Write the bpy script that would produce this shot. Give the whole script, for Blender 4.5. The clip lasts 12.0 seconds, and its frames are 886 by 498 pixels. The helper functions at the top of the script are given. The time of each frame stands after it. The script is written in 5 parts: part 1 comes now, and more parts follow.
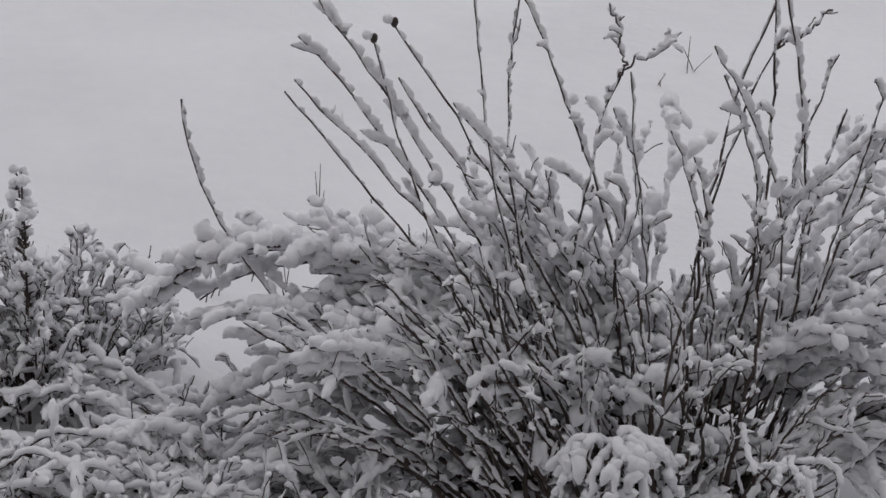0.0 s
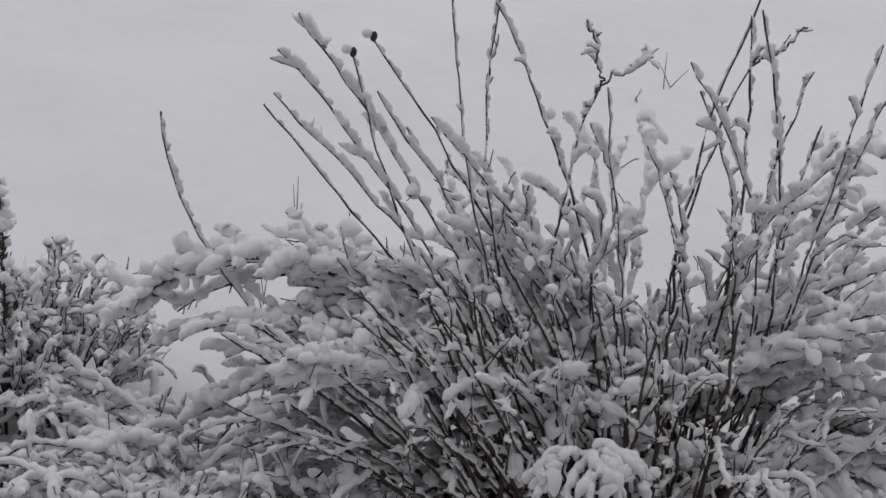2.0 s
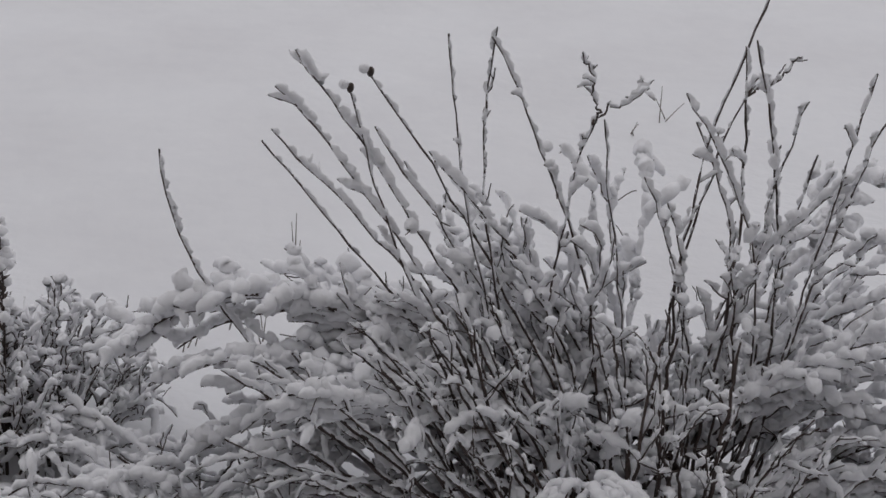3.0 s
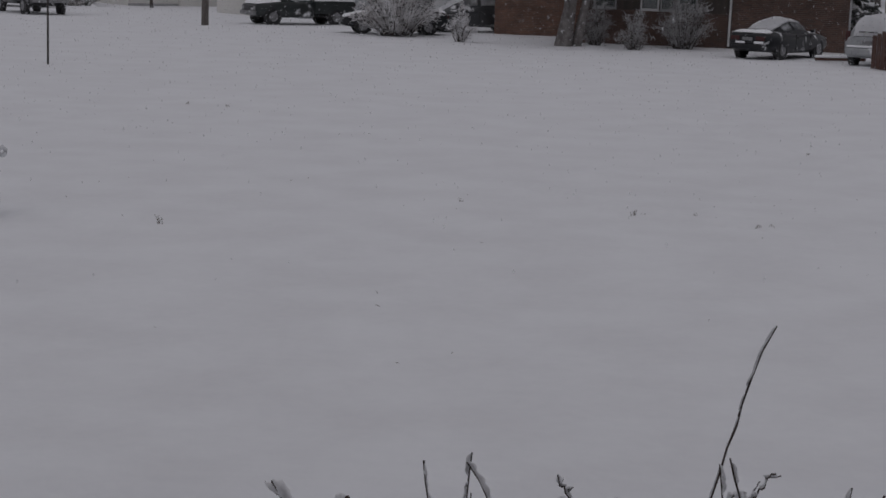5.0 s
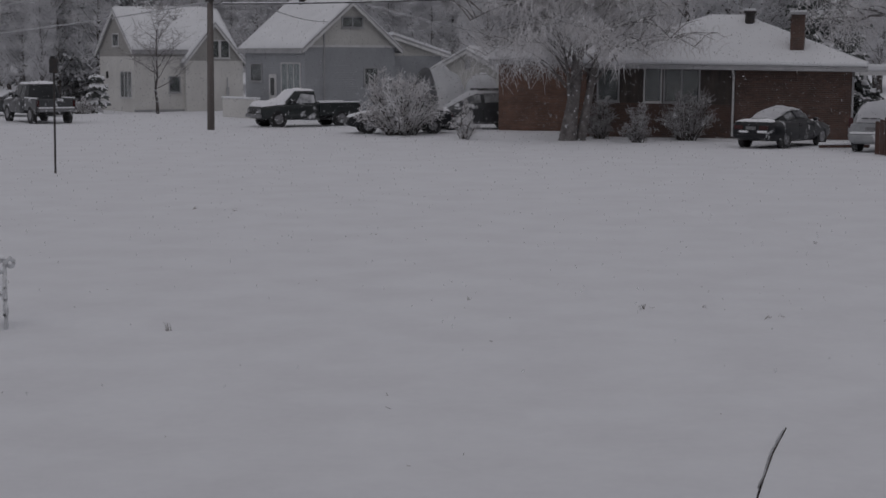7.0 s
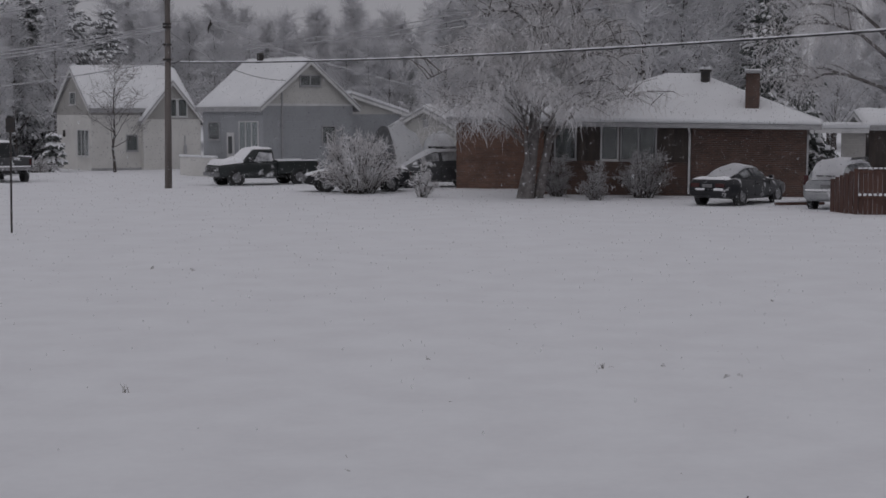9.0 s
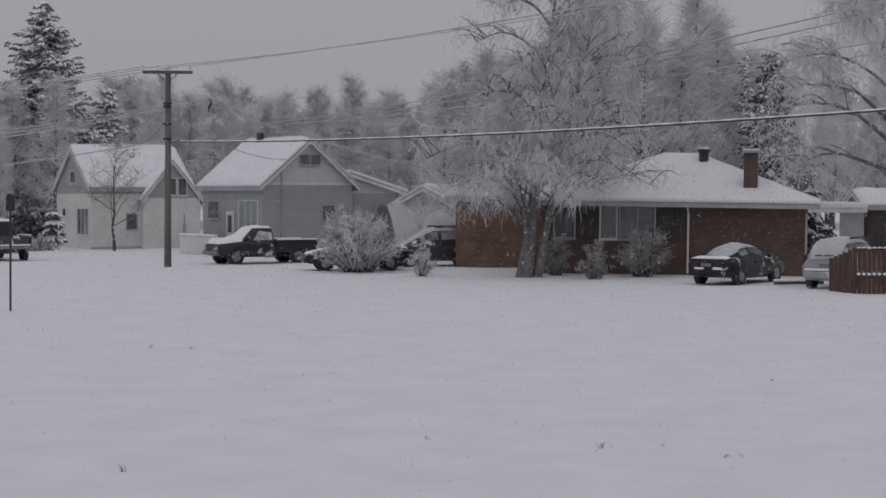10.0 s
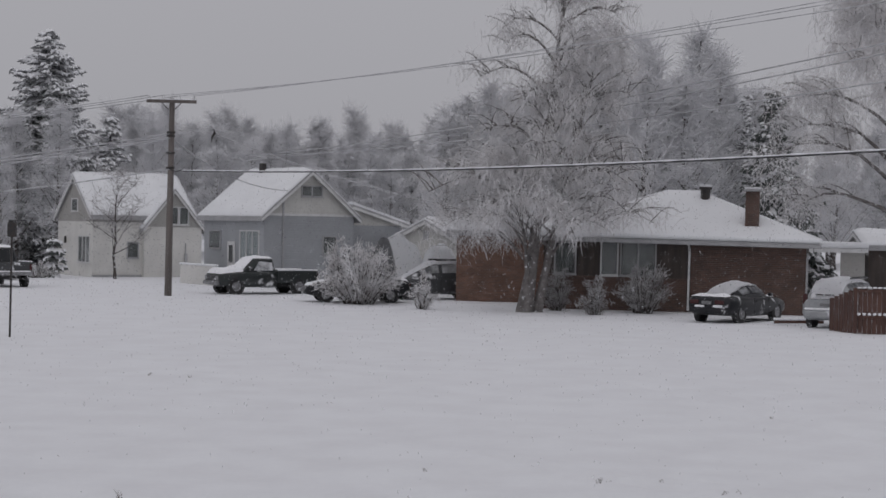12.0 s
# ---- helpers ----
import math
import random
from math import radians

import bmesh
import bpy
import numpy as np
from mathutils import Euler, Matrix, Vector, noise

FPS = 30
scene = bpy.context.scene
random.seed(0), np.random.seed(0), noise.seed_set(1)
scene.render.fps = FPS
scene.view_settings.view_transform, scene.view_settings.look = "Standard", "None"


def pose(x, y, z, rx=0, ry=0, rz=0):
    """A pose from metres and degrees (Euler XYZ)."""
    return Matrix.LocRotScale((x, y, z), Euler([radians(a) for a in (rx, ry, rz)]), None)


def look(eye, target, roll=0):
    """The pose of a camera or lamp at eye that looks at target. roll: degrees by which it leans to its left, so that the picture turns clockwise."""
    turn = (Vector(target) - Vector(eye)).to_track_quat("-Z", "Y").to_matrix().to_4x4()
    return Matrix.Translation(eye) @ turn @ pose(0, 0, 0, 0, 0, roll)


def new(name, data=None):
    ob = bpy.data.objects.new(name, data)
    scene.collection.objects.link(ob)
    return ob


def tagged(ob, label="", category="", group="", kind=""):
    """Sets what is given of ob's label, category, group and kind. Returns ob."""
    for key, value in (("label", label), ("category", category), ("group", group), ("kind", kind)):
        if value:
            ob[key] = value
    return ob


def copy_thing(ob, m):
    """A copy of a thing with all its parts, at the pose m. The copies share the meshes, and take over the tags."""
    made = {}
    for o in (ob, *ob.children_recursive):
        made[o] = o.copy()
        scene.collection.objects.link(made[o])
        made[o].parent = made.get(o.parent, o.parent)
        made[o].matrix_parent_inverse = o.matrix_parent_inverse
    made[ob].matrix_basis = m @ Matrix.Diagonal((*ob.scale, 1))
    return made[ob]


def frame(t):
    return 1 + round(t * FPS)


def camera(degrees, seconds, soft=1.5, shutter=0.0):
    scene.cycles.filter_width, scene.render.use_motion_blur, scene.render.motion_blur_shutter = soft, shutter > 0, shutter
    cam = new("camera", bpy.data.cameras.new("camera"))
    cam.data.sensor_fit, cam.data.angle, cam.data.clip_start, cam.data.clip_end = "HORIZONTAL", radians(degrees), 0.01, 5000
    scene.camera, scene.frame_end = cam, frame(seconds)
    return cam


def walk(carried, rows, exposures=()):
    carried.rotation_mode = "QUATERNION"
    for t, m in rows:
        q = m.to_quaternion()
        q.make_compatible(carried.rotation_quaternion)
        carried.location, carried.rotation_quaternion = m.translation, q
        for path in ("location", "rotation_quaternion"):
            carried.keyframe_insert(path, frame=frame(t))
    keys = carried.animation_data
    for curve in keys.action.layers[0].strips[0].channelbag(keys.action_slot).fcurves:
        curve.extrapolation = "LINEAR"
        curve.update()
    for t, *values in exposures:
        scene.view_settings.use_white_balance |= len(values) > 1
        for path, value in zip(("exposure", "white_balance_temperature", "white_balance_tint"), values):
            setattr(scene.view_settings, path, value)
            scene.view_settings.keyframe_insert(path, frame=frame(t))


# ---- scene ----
cam = camera(29.3, 12.0, soft=1.6)


def at(x, y, z, yaw, pitch, roll):
    return pose(x, y, z, 90 + pitch, 0, yaw) @ pose(0, 0, 0, 0, 0, roll)


PATH = [
    (0.0, at(-0.005, 0.039, 3.239, 2.01, -25.85, 3.32)),
    (0.5, at(-0.005, 0.037, 3.239, 1.82, -26.02, 3.31)),
    (1.0, at(-0.006, 0.031, 3.241, 1.61, -25.96, 3.57)),
    (1.5, at(-0.007, 0.021, 3.244, 1.30, -25.56, 3.65)),
    (2.0, at(-0.008, 0.010, 3.249, 1.15, -25.32, 4.04)),
    (2.5, at(-0.010, 0.002, 3.246, 1.11, -25.00, 4.06)),
    (2.7, at(-0.011, -0.001, 3.244, 1.11, -24.75, 3.85)),
    (4.3, at(-0.008, -0.029, 3.221, 1.31, -16.55, 1.30)),
    (4.5, at(-0.006, -0.032, 3.231, 1.29, -14.86, 1.30)),
    (5.0, at(-0.001, -0.030, 3.258, 1.04, -9.77, 1.67)),
    (5.5, at(0.009, -0.026, 3.264, 1.28, -8.30, 0.90)),
    (6.0, at(0.008, -0.021, 3.278, 1.58, -7.72, 0.75)),
    (6.5, at(0.014, -0.018, 3.288, 1.51, -7.15, -0.05)),
    (7.0, at(0.017, -0.015, 3.298, 1.42, -6.53, 0.05)),
    (7.2, at(0.017, -0.014, 3.302, 1.35, -6.25, 0.80)),
    (8.8, at(0.009, -0.004, 3.332, 0.06, -5.15, 0.75)),
    (9.0, at(0.009, -0.003, 3.333, 0.00, -4.60, -0.01)),
    (9.5, at(0.009, -0.002, 3.331, -0.07, -2.97, -0.19)),
    (10.0, at(0.008, 0.000, 3.329, -0.03, -1.93, 0.05)),
    (10.5, at(0.005, 0.000, 3.327, -0.08, -1.80, 0.28)),
    (11.0, at(0.003, 0.001, 3.323, 0.00, -1.62, 0.49)),
    (11.5, at(0.001, 0.001, 3.314, 0.04, -1.17, 0.59)),
    (12.0, at(0.000, 0.000, 3.300, 0.00, -0.78, 1.00)),
]
walk(cam, PATH, [(0.0, 0.35, 6530, 12.5), (1.0, 0.53, 6560, 12.5), (1.5, 0.50, 6580, 12.5), (2.0, 0.36, 6560, 12.5), (2.7, 0.34, 6560, 12.5), (4.3, -0.57, 6400, 15), (7.2, -0.68, 6350, 15), (8.8, -0.51, 6350, 15), (9.5, -0.19, 6350, 15), (10.5, -0.10, 6350, 14), (11.2, -0.09, 6350, 14), (12.0, 0.0, 6400, 13.5)])

# ---- sky: an even snow cloud over everything, brighter overhead ----
world = bpy.data.worlds.new("overcast")
scene.world = world
world.use_nodes = True
wn, wl = world.node_tree.nodes, world.node_tree.links
wn.clear()
w_out = wn.new("ShaderNodeOutputWorld")
w_bg = wn.new("ShaderNodeBackground")
w_sky = wn.new("ShaderNodeTexSky")
w_sky.sky_type = "NISHITA"
w_sky.sun_disc = False
w_sky.sun_elevation = radians(38)
w_sky.sun_rotation = radians(150)
w_sky.dust_density = 6.0
w_grey = wn.new("ShaderNodeHueSaturation")
w_grey.inputs["Saturation"].default_value = 0.05
w_grey.inputs["Value"].default_value = 0.05
w_tc = wn.new("ShaderNodeTexCoord")
w_sep = wn.new("ShaderNodeSeparateXYZ")
w_ramp = wn.new("ShaderNodeValToRGB")
w_ramp.color_ramp.elements[0].position, w_ramp.color_ramp.elements[0].color = 0.0, (0.41, 0.413, 0.43, 1)
w_ramp.color_ramp.elements[1].position, w_ramp.color_ramp.elements[1].color = 0.8, (0.60, 0.60, 0.615, 1)
w_mix = wn.new("ShaderNodeMixRGB")
w_mix.inputs[0].default_value = 0.9
wl.new(w_sky.outputs[0], w_grey.inputs["Color"])
wl.new(w_tc.outputs["Generated"], w_sep.inputs[0])
wl.new(w_sep.outputs["Z"], w_ramp.inputs[0])
wl.new(w_grey.outputs[0], w_mix.inputs[1])
wl.new(w_ramp.outputs[0], w_mix.inputs[2])
wl.new(w_mix.outputs[0], w_bg.inputs[0])
w_bg.inputs[1].default_value = 0.9
wl.new(w_bg.outputs[0], w_out.inputs[0])

sun = new("sun", bpy.data.lights.new("sun", "SUN"))
sun.data.energy, sun.data.angle, sun.data.color = 0.15, radians(60), (1.0, 0.98, 0.96)
sun.matrix_world = look((-20, -30, 45), (0, 0, 0))


# ---- materials ----
def material(name, base, other=None, scale=4.0, rough=0.7, metal=0.0, bump=0.0, bump_scale=30.0, fine=0.15, stretch=(1, 1, 1), snow=0.0, snow_scale=8.0, spec=0.5, by_object=False):
    """Two-scale noise colour with bump; snow > 0 lays flakes and drifts of snow over part of it."""
    m = bpy.data.materials.new(name)
    m.use_nodes = True
    n, l = m.node_tree.nodes, m.node_tree.links
    b = n["Principled BSDF"]
    tc = n.new("ShaderNodeTexCoord")
    mp = n.new("ShaderNodeMapping")
    mp.inputs["Scale"].default_value = stretch
    l.new(tc.outputs["Object"], mp.inputs[0])
    big, small = n.new("ShaderNodeTexNoise"), n.new("ShaderNodeTexNoise")
    big.inputs["Scale"].default_value, small.inputs["Scale"].default_value = scale, scale * 9
    big.inputs["Detail"].default_value, small.inputs["Detail"].default_value = 4, 3
    l.new(mp.outputs[0], big.inputs["Vector"])
    l.new(mp.outputs[0], small.inputs["Vector"])
    mix = n.new("ShaderNodeMixRGB")
    other = other or tuple(c * 0.75 for c in base)
    mix.inputs[1].default_value, mix.inputs[2].default_value = (*base, 1), (*other, 1)
    ramp = n.new("ShaderNodeMapRange")
    ramp.inputs[1].default_value, ramp.inputs[2].default_value = 0.35, 0.65
    l.new(big.outputs["Fac"], ramp.inputs[0])
    l.new(ramp.outputs[0], mix.inputs[0])
    grain = n.new("ShaderNodeMixRGB")
    grain.blend_type = "OVERLAY"
    grain.inputs[0].default_value = fine
    l.new(mix.outputs[0], grain.inputs[1])
    l.new(small.outputs["Fac"], grain.inputs[2])
    col = grain.outputs[0]
    if snow > 0:
        sn = n.new("ShaderNodeTexNoise")
        sn.inputs["Scale"].default_value, sn.inputs["Detail"].default_value = snow_scale, 5
        l.new(tc.outputs["Object"], sn.inputs["Vector"])
        sr = n.new("ShaderNodeMapRange")
        sr.inputs[1].default_value, sr.inputs[2].default_value = 0.72 - 0.42 * snow, 0.80 - 0.42 * snow
        l.new(sn.outputs["Fac"], sr.inputs[0])
        cover = n.new("ShaderNodeMixRGB")
        cover.inputs[2].default_value = (0.78, 0.79, 0.81, 1)
        l.new(sr.outputs[0], cover.inputs[0])
        l.new(col, cover.inputs[1])
        col = cover.outputs[0]
    l.new(col, b.inputs["Base Color"])
    b.inputs["Roughness"].default_value = rough
    b.inputs["Metallic"].default_value = metal
    b.inputs["Specular IOR Level"].default_value = spec
    if bump > 0:
        bn = n.new("ShaderNodeTexNoise")
        bn.inputs["Scale"].default_value, bn.inputs["Detail"].default_value = bump_scale, 5
        l.new(mp.outputs[0], bn.inputs["Vector"])
        bp = n.new("ShaderNodeBump")
        bp.inputs["Strength"].default_value, bp.inputs["Distance"].default_value = bump, 0.02
        l.new(bn.outputs["Fac"], bp.inputs["Height"])
        l.new(bp.outputs[0], b.inputs["Normal"])
    return m


def siding(name, base, pitch=0.12):
    """Painted clapboard: lapped rows with a thin shadow line each, slightly weathered."""
    m = material(name, base, tuple(c * 0.88 for c in base), 0.8, 0.6, fine=0.12)
    n, l = m.node_tree.nodes, m.node_tree.links
    tc = n.new("ShaderNodeTexCoord")
    w = n.new("ShaderNodeTexWave")
    w.bands_direction, w.wave_profile = "Z", "SAW"
    w.inputs["Scale"].default_value = 0.314 / pitch
    bp = n.new("ShaderNodeBump")
    bp.inputs["Strength"].default_value, bp.inputs["Distance"].default_value = 0.6, 0.015
    l.new(tc.outputs["Object"], w.inputs["Vector"])
    l.new(w.outputs["Fac"], bp.inputs["Height"])
    l.new(bp.outputs[0], n["Principled BSDF"].inputs["Normal"])
    return m


def brickwork(name, a, b_, mortar):
    m = bpy.data.materials.new(name)
    m.use_nodes = True
    n, l = m.node_tree.nodes, m.node_tree.links
    b = n["Principled BSDF"]
    tc, mp = n.new("ShaderNodeTexCoord"), n.new("ShaderNodeMapping")
    mp.inputs["Rotation"].default_value = (radians(90), 0, 0)
    br = n.new("ShaderNodeTexBrick")
    br.inputs["Color1"].default_value, br.inputs["Color2"].default_value, br.inputs["Mortar"].default_value = (*a, 1), (*b_, 1), (*mortar, 1)
    br.inputs["Scale"].default_value = 1.0
    br.inputs["Brick Width"].default_value, br.inputs["Row Height"].default_value, br.inputs["Mortar Size"].default_value = 0.215, 0.075, 0.008
    no = n.new("ShaderNodeTexNoise")
    no.inputs["Scale"].default_value, no.inputs["Detail"].default_value = 1.3, 6
    ov = n.new("ShaderNodeMixRGB")
    ov.blend_type = "OVERLAY"
    ov.inputs[0].default_value = 0.55
    l.new(tc.outputs["Object"], mp.inputs[0])
    l.new(mp.outputs[0], br.inputs["Vector"])
    l.new(tc.outputs["Object"], no.inputs["Vector"])
    l.new(br.outputs["Color"], ov.inputs[1])
    l.new(no.outputs["Fac"], ov.inputs[2])
    l.new(ov.outputs[0], b.inputs["Base Color"])
    bp = n.new("ShaderNodeBump")
    bp.inputs["Strength"].default_value, bp.inputs["Distance"].default_value = 0.5, 0.008
    bp.invert = True
    l.new(br.outputs["Fac"], bp.inputs["Height"])
    l.new(bp.outputs[0], b.inputs["Normal"])
    b.inputs["Roughness"].default_value = 0.85
    return m


SNOW = material("snow", (0.925, 0.928, 0.95), (0.90, 0.903, 0.928), 3.0, 0.85, bump=0.25, bump_scale=60, fine=0.05, spec=0.2)
FIELD = material("snow_field", (0.835, 0.845, 0.87), (0.785, 0.79, 0.815), 0.8, 0.9, bump=0.42, bump_scale=11, fine=0.14, spec=0.15)
ROOFSNOW = material("roof_snow", (0.83, 0.84, 0.86), (0.79, 0.80, 0.82), 0.7, 0.9, bump=0.2, bump_scale=12, fine=0.05, spec=0.2)
BARK = material("willow_bark", (0.092, 0.064, 0.055), (0.048, 0.035, 0.031), 14, 0.75, bump=0.5, bump_scale=120, stretch=(1, 1, 0.3))
TWIG = material("dark_twig", (0.095, 0.068, 0.058), (0.05, 0.037, 0.033), 12, 0.7)
DRY = material("dry_stalk", (0.17, 0.14, 0.115), (0.09, 0.072, 0.06), 20, 0.85)
TREEBARK = material("birch_bark", (0.22, 0.205, 0.20), (0.12, 0.11, 0.105), 5, 0.85, bump=0.5, bump_scale=25, snow=0.26, snow_scale=6)
DARKBARK = material("dark_bark", (0.10, 0.085, 0.078), (0.05, 0.042, 0.04), 4, 0.9, bump=0.5, bump_scale=25, snow=0.35, snow_scale=5)
FROST = material("frosted_twig", (0.90, 0.895, 0.91), (0.66, 0.64, 0.64), 1.6, 0.9, fine=0.3)
FROSTDARK = material("frosted_dark_twig", (0.55, 0.545, 0.555), (0.24, 0.225, 0.225), 1.0, 0.9, fine=0.3)
# hoarfrost white for distant woods, with the haze of falling snow painted in
FARHAZEFROST = material("far_frosted_hazed_twig", (0.86, 0.86, 0.88), (0.74, 0.74, 0.76), 0.5, 0.95, fine=0.2)
# frosted needles of far spruces, paled further to paint in snowfall haze
HAZENEEDLE = material("frosted_hazed_needles", (0.34, 0.345, 0.35), (0.20, 0.205, 0.21), 2.5, 0.95, fine=0.4)
ICEGLASS = material("iced_glass", (0.62, 0.63, 0.65), (0.22, 0.225, 0.235), 3.5, 0.75, bump=0.3, bump_scale=20, fine=0.3)
NEEDLE = material("spruce_needles", (0.15, 0.162, 0.155), (0.08, 0.09, 0.085), 3, 0.9, fine=0.4)
POLEWOOD = material("weathered_pole", (0.17, 0.150, 0.140), (0.10, 0.088, 0.082), 3, 0.9, bump=0.4, bump_scale=20, stretch=(1, 1, 0.08))
IRON = material("dark_iron", (0.035, 0.035, 0.037), (0.055, 0.045, 0.04), 9, 0.55, metal=0.3)
WIRE = material("snowy_wire", (0.55, 0.55, 0.57), (0.35, 0.35, 0.36), 2.0, 0.8)
CABLE = material("black_cable", (0.05, 0.05, 0.052), None, 2.0, 0.7)
BRICK = brickwork("red_brown_brick", (0.115, 0.063, 0.047), (0.072, 0.043, 0.035), (0.13, 0.108, 0.097))
WINGBRICK = brickwork("orange_brown_brick", (0.21, 0.108, 0.074), (0.14, 0.078, 0.058), (0.19, 0.155, 0.135))
BROWNWALL = material("dark_brown_boards", (0.076, 0.060, 0.052), (0.050, 0.041, 0.037), 1.2, 0.8, bump=0.3, bump_scale=10, stretch=(4, 1, 0.5))
WHITESIDE = siding("white_siding", (0.72, 0.71, 0.68))
GREYSIDE = siding("grey_siding", (0.40, 0.39, 0.37))
BLUESIDE = siding("blue_grey_siding", (0.37, 0.385, 0.405))
CREAMSIDE = siding("cream_siding", (0.58, 0.575, 0.55))
TRIM = material("white_trim", (0.70, 0.70, 0.70), (0.60, 0.60, 0.60), 2.0, 0.6)
GREYTRIM = material("grey_gutter", (0.42, 0.42, 0.43), (0.33, 0.33, 0.34), 2.0, 0.5)
CURTAIN = material("drawn_curtain", (0.42, 0.46, 0.46), (0.28, 0.32, 0.33), 5.0, 0.9, stretch=(6, 6, 0.2))
# near-black colour that paints the shade of an unlit interior
ROOMSHADE = material("painted_room_shade", (0.06, 0.058, 0.055), None, 2.0, 0.9)
FENCEWOOD = material("red_stained_boards", (0.115, 0.060, 0.046), (0.075, 0.040, 0.033), 2.0, 0.8, bump=0.4, bump_scale=18, stretch=(3, 3, 0.3))
BLACKPAINT = material("black_car_paint", (0.014, 0.015, 0.018), (0.022, 0.022, 0.025), 2.0, 0.28, snow=0.28, snow_scale=2.8, spec=0.3)
GREENPAINT = material("dark_green_truck_paint", (0.020, 0.026, 0.026), (0.030, 0.034, 0.034), 2.0, 0.3, snow=0.24, snow_scale=1.6)
GREYPAINT = material("dark_grey_truck_paint", (0.045, 0.048, 0.052), (0.06, 0.062, 0.066), 2.0, 0.35, snow=0.32, snow_scale=3)
SILVERPAINT = material("silver_van_paint", (0.40, 0.41, 0.42), (0.30, 0.31, 0.32), 2.0, 0.35, metal=0.3, snow=0.35, snow_scale=2.5)
RUBBER = material("tyre_rubber", (0.018, 0.018, 0.019), (0.035, 0.035, 0.036), 6, 0.9, snow=0.15, snow_scale=7)
RIM = material("wheel_rim", (0.30, 0.30, 0.31), (0.16, 0.16, 0.165), 7, 0.5, metal=0.5, snow=0.3, snow_scale=8)
REDLENS = material("red_lamp_lens", (0.06, 0.012, 0.012), None, 8, 0.25)
CLEARLENS = material("clear_lamp_lens", (0.38, 0.38, 0.39), None, 8, 0.2)
PLATE = material("number_plate", (0.22, 0.22, 0.225), (0.16, 0.16, 0.165), 9, 0.5)
PLASTIC = material("black_plastic", (0.03, 0.03, 0.031), None, 5, 0.6, snow=0.32)
TARP = material("grey_tarpaulin", (0.22, 0.225, 0.24), (0.16, 0.165, 0.175), 1.5, 0.8, bump=0.4, bump_scale=4)
BENCHMETAL = material("white_cast_metal", (0.76, 0.77, 0.79), (0.55, 0.56, 0.58), 12, 0.7, bump=0.3, bump_scale=40)

GLASS = bpy.data.materials.new("window_glass")
GLASS.use_nodes = True
g = GLASS.node_tree.nodes["Principled BSDF"]
g.inputs["Base Color"].default_value = (0.75, 0.8, 0.8, 1)
g.inputs["Roughness"].default_value = 0.06
g.inputs["Transmission Weight"].default_value = 0.9
g.inputs["IOR"].default_value = 1.45
CARGLASS = bpy.data.materials.new("tinted_glass")
CARGLASS.use_nodes = True
g = CARGLASS.node_tree.nodes["Principled BSDF"]
g.inputs["Base Color"].default_value = (0.02, 0.023, 0.025, 1)
g.inputs["Roughness"].default_value = 0.12

FLAKE = bpy.data.materials.new("falling_snowflake")
FLAKE.use_nodes = True
fn, fl = FLAKE.node_tree.nodes, FLAKE.node_tree.links
g = fn["Principled BSDF"]
g.inputs["Base Color"].default_value = (0.85, 0.86, 0.88, 1)
g.inputs["Roughness"].default_value = 0.9
f_var = fn.new("ShaderNodeNewGeometry")
f_map = fn.new("ShaderNodeMapRange")
f_map.inputs[3].default_value, f_map.inputs[4].default_value = 0.03, 0.19
fl.new(f_var.outputs["Random Per Island"], f_map.inputs[0])
fl.new(f_map.outputs[0], g.inputs["Alpha"])


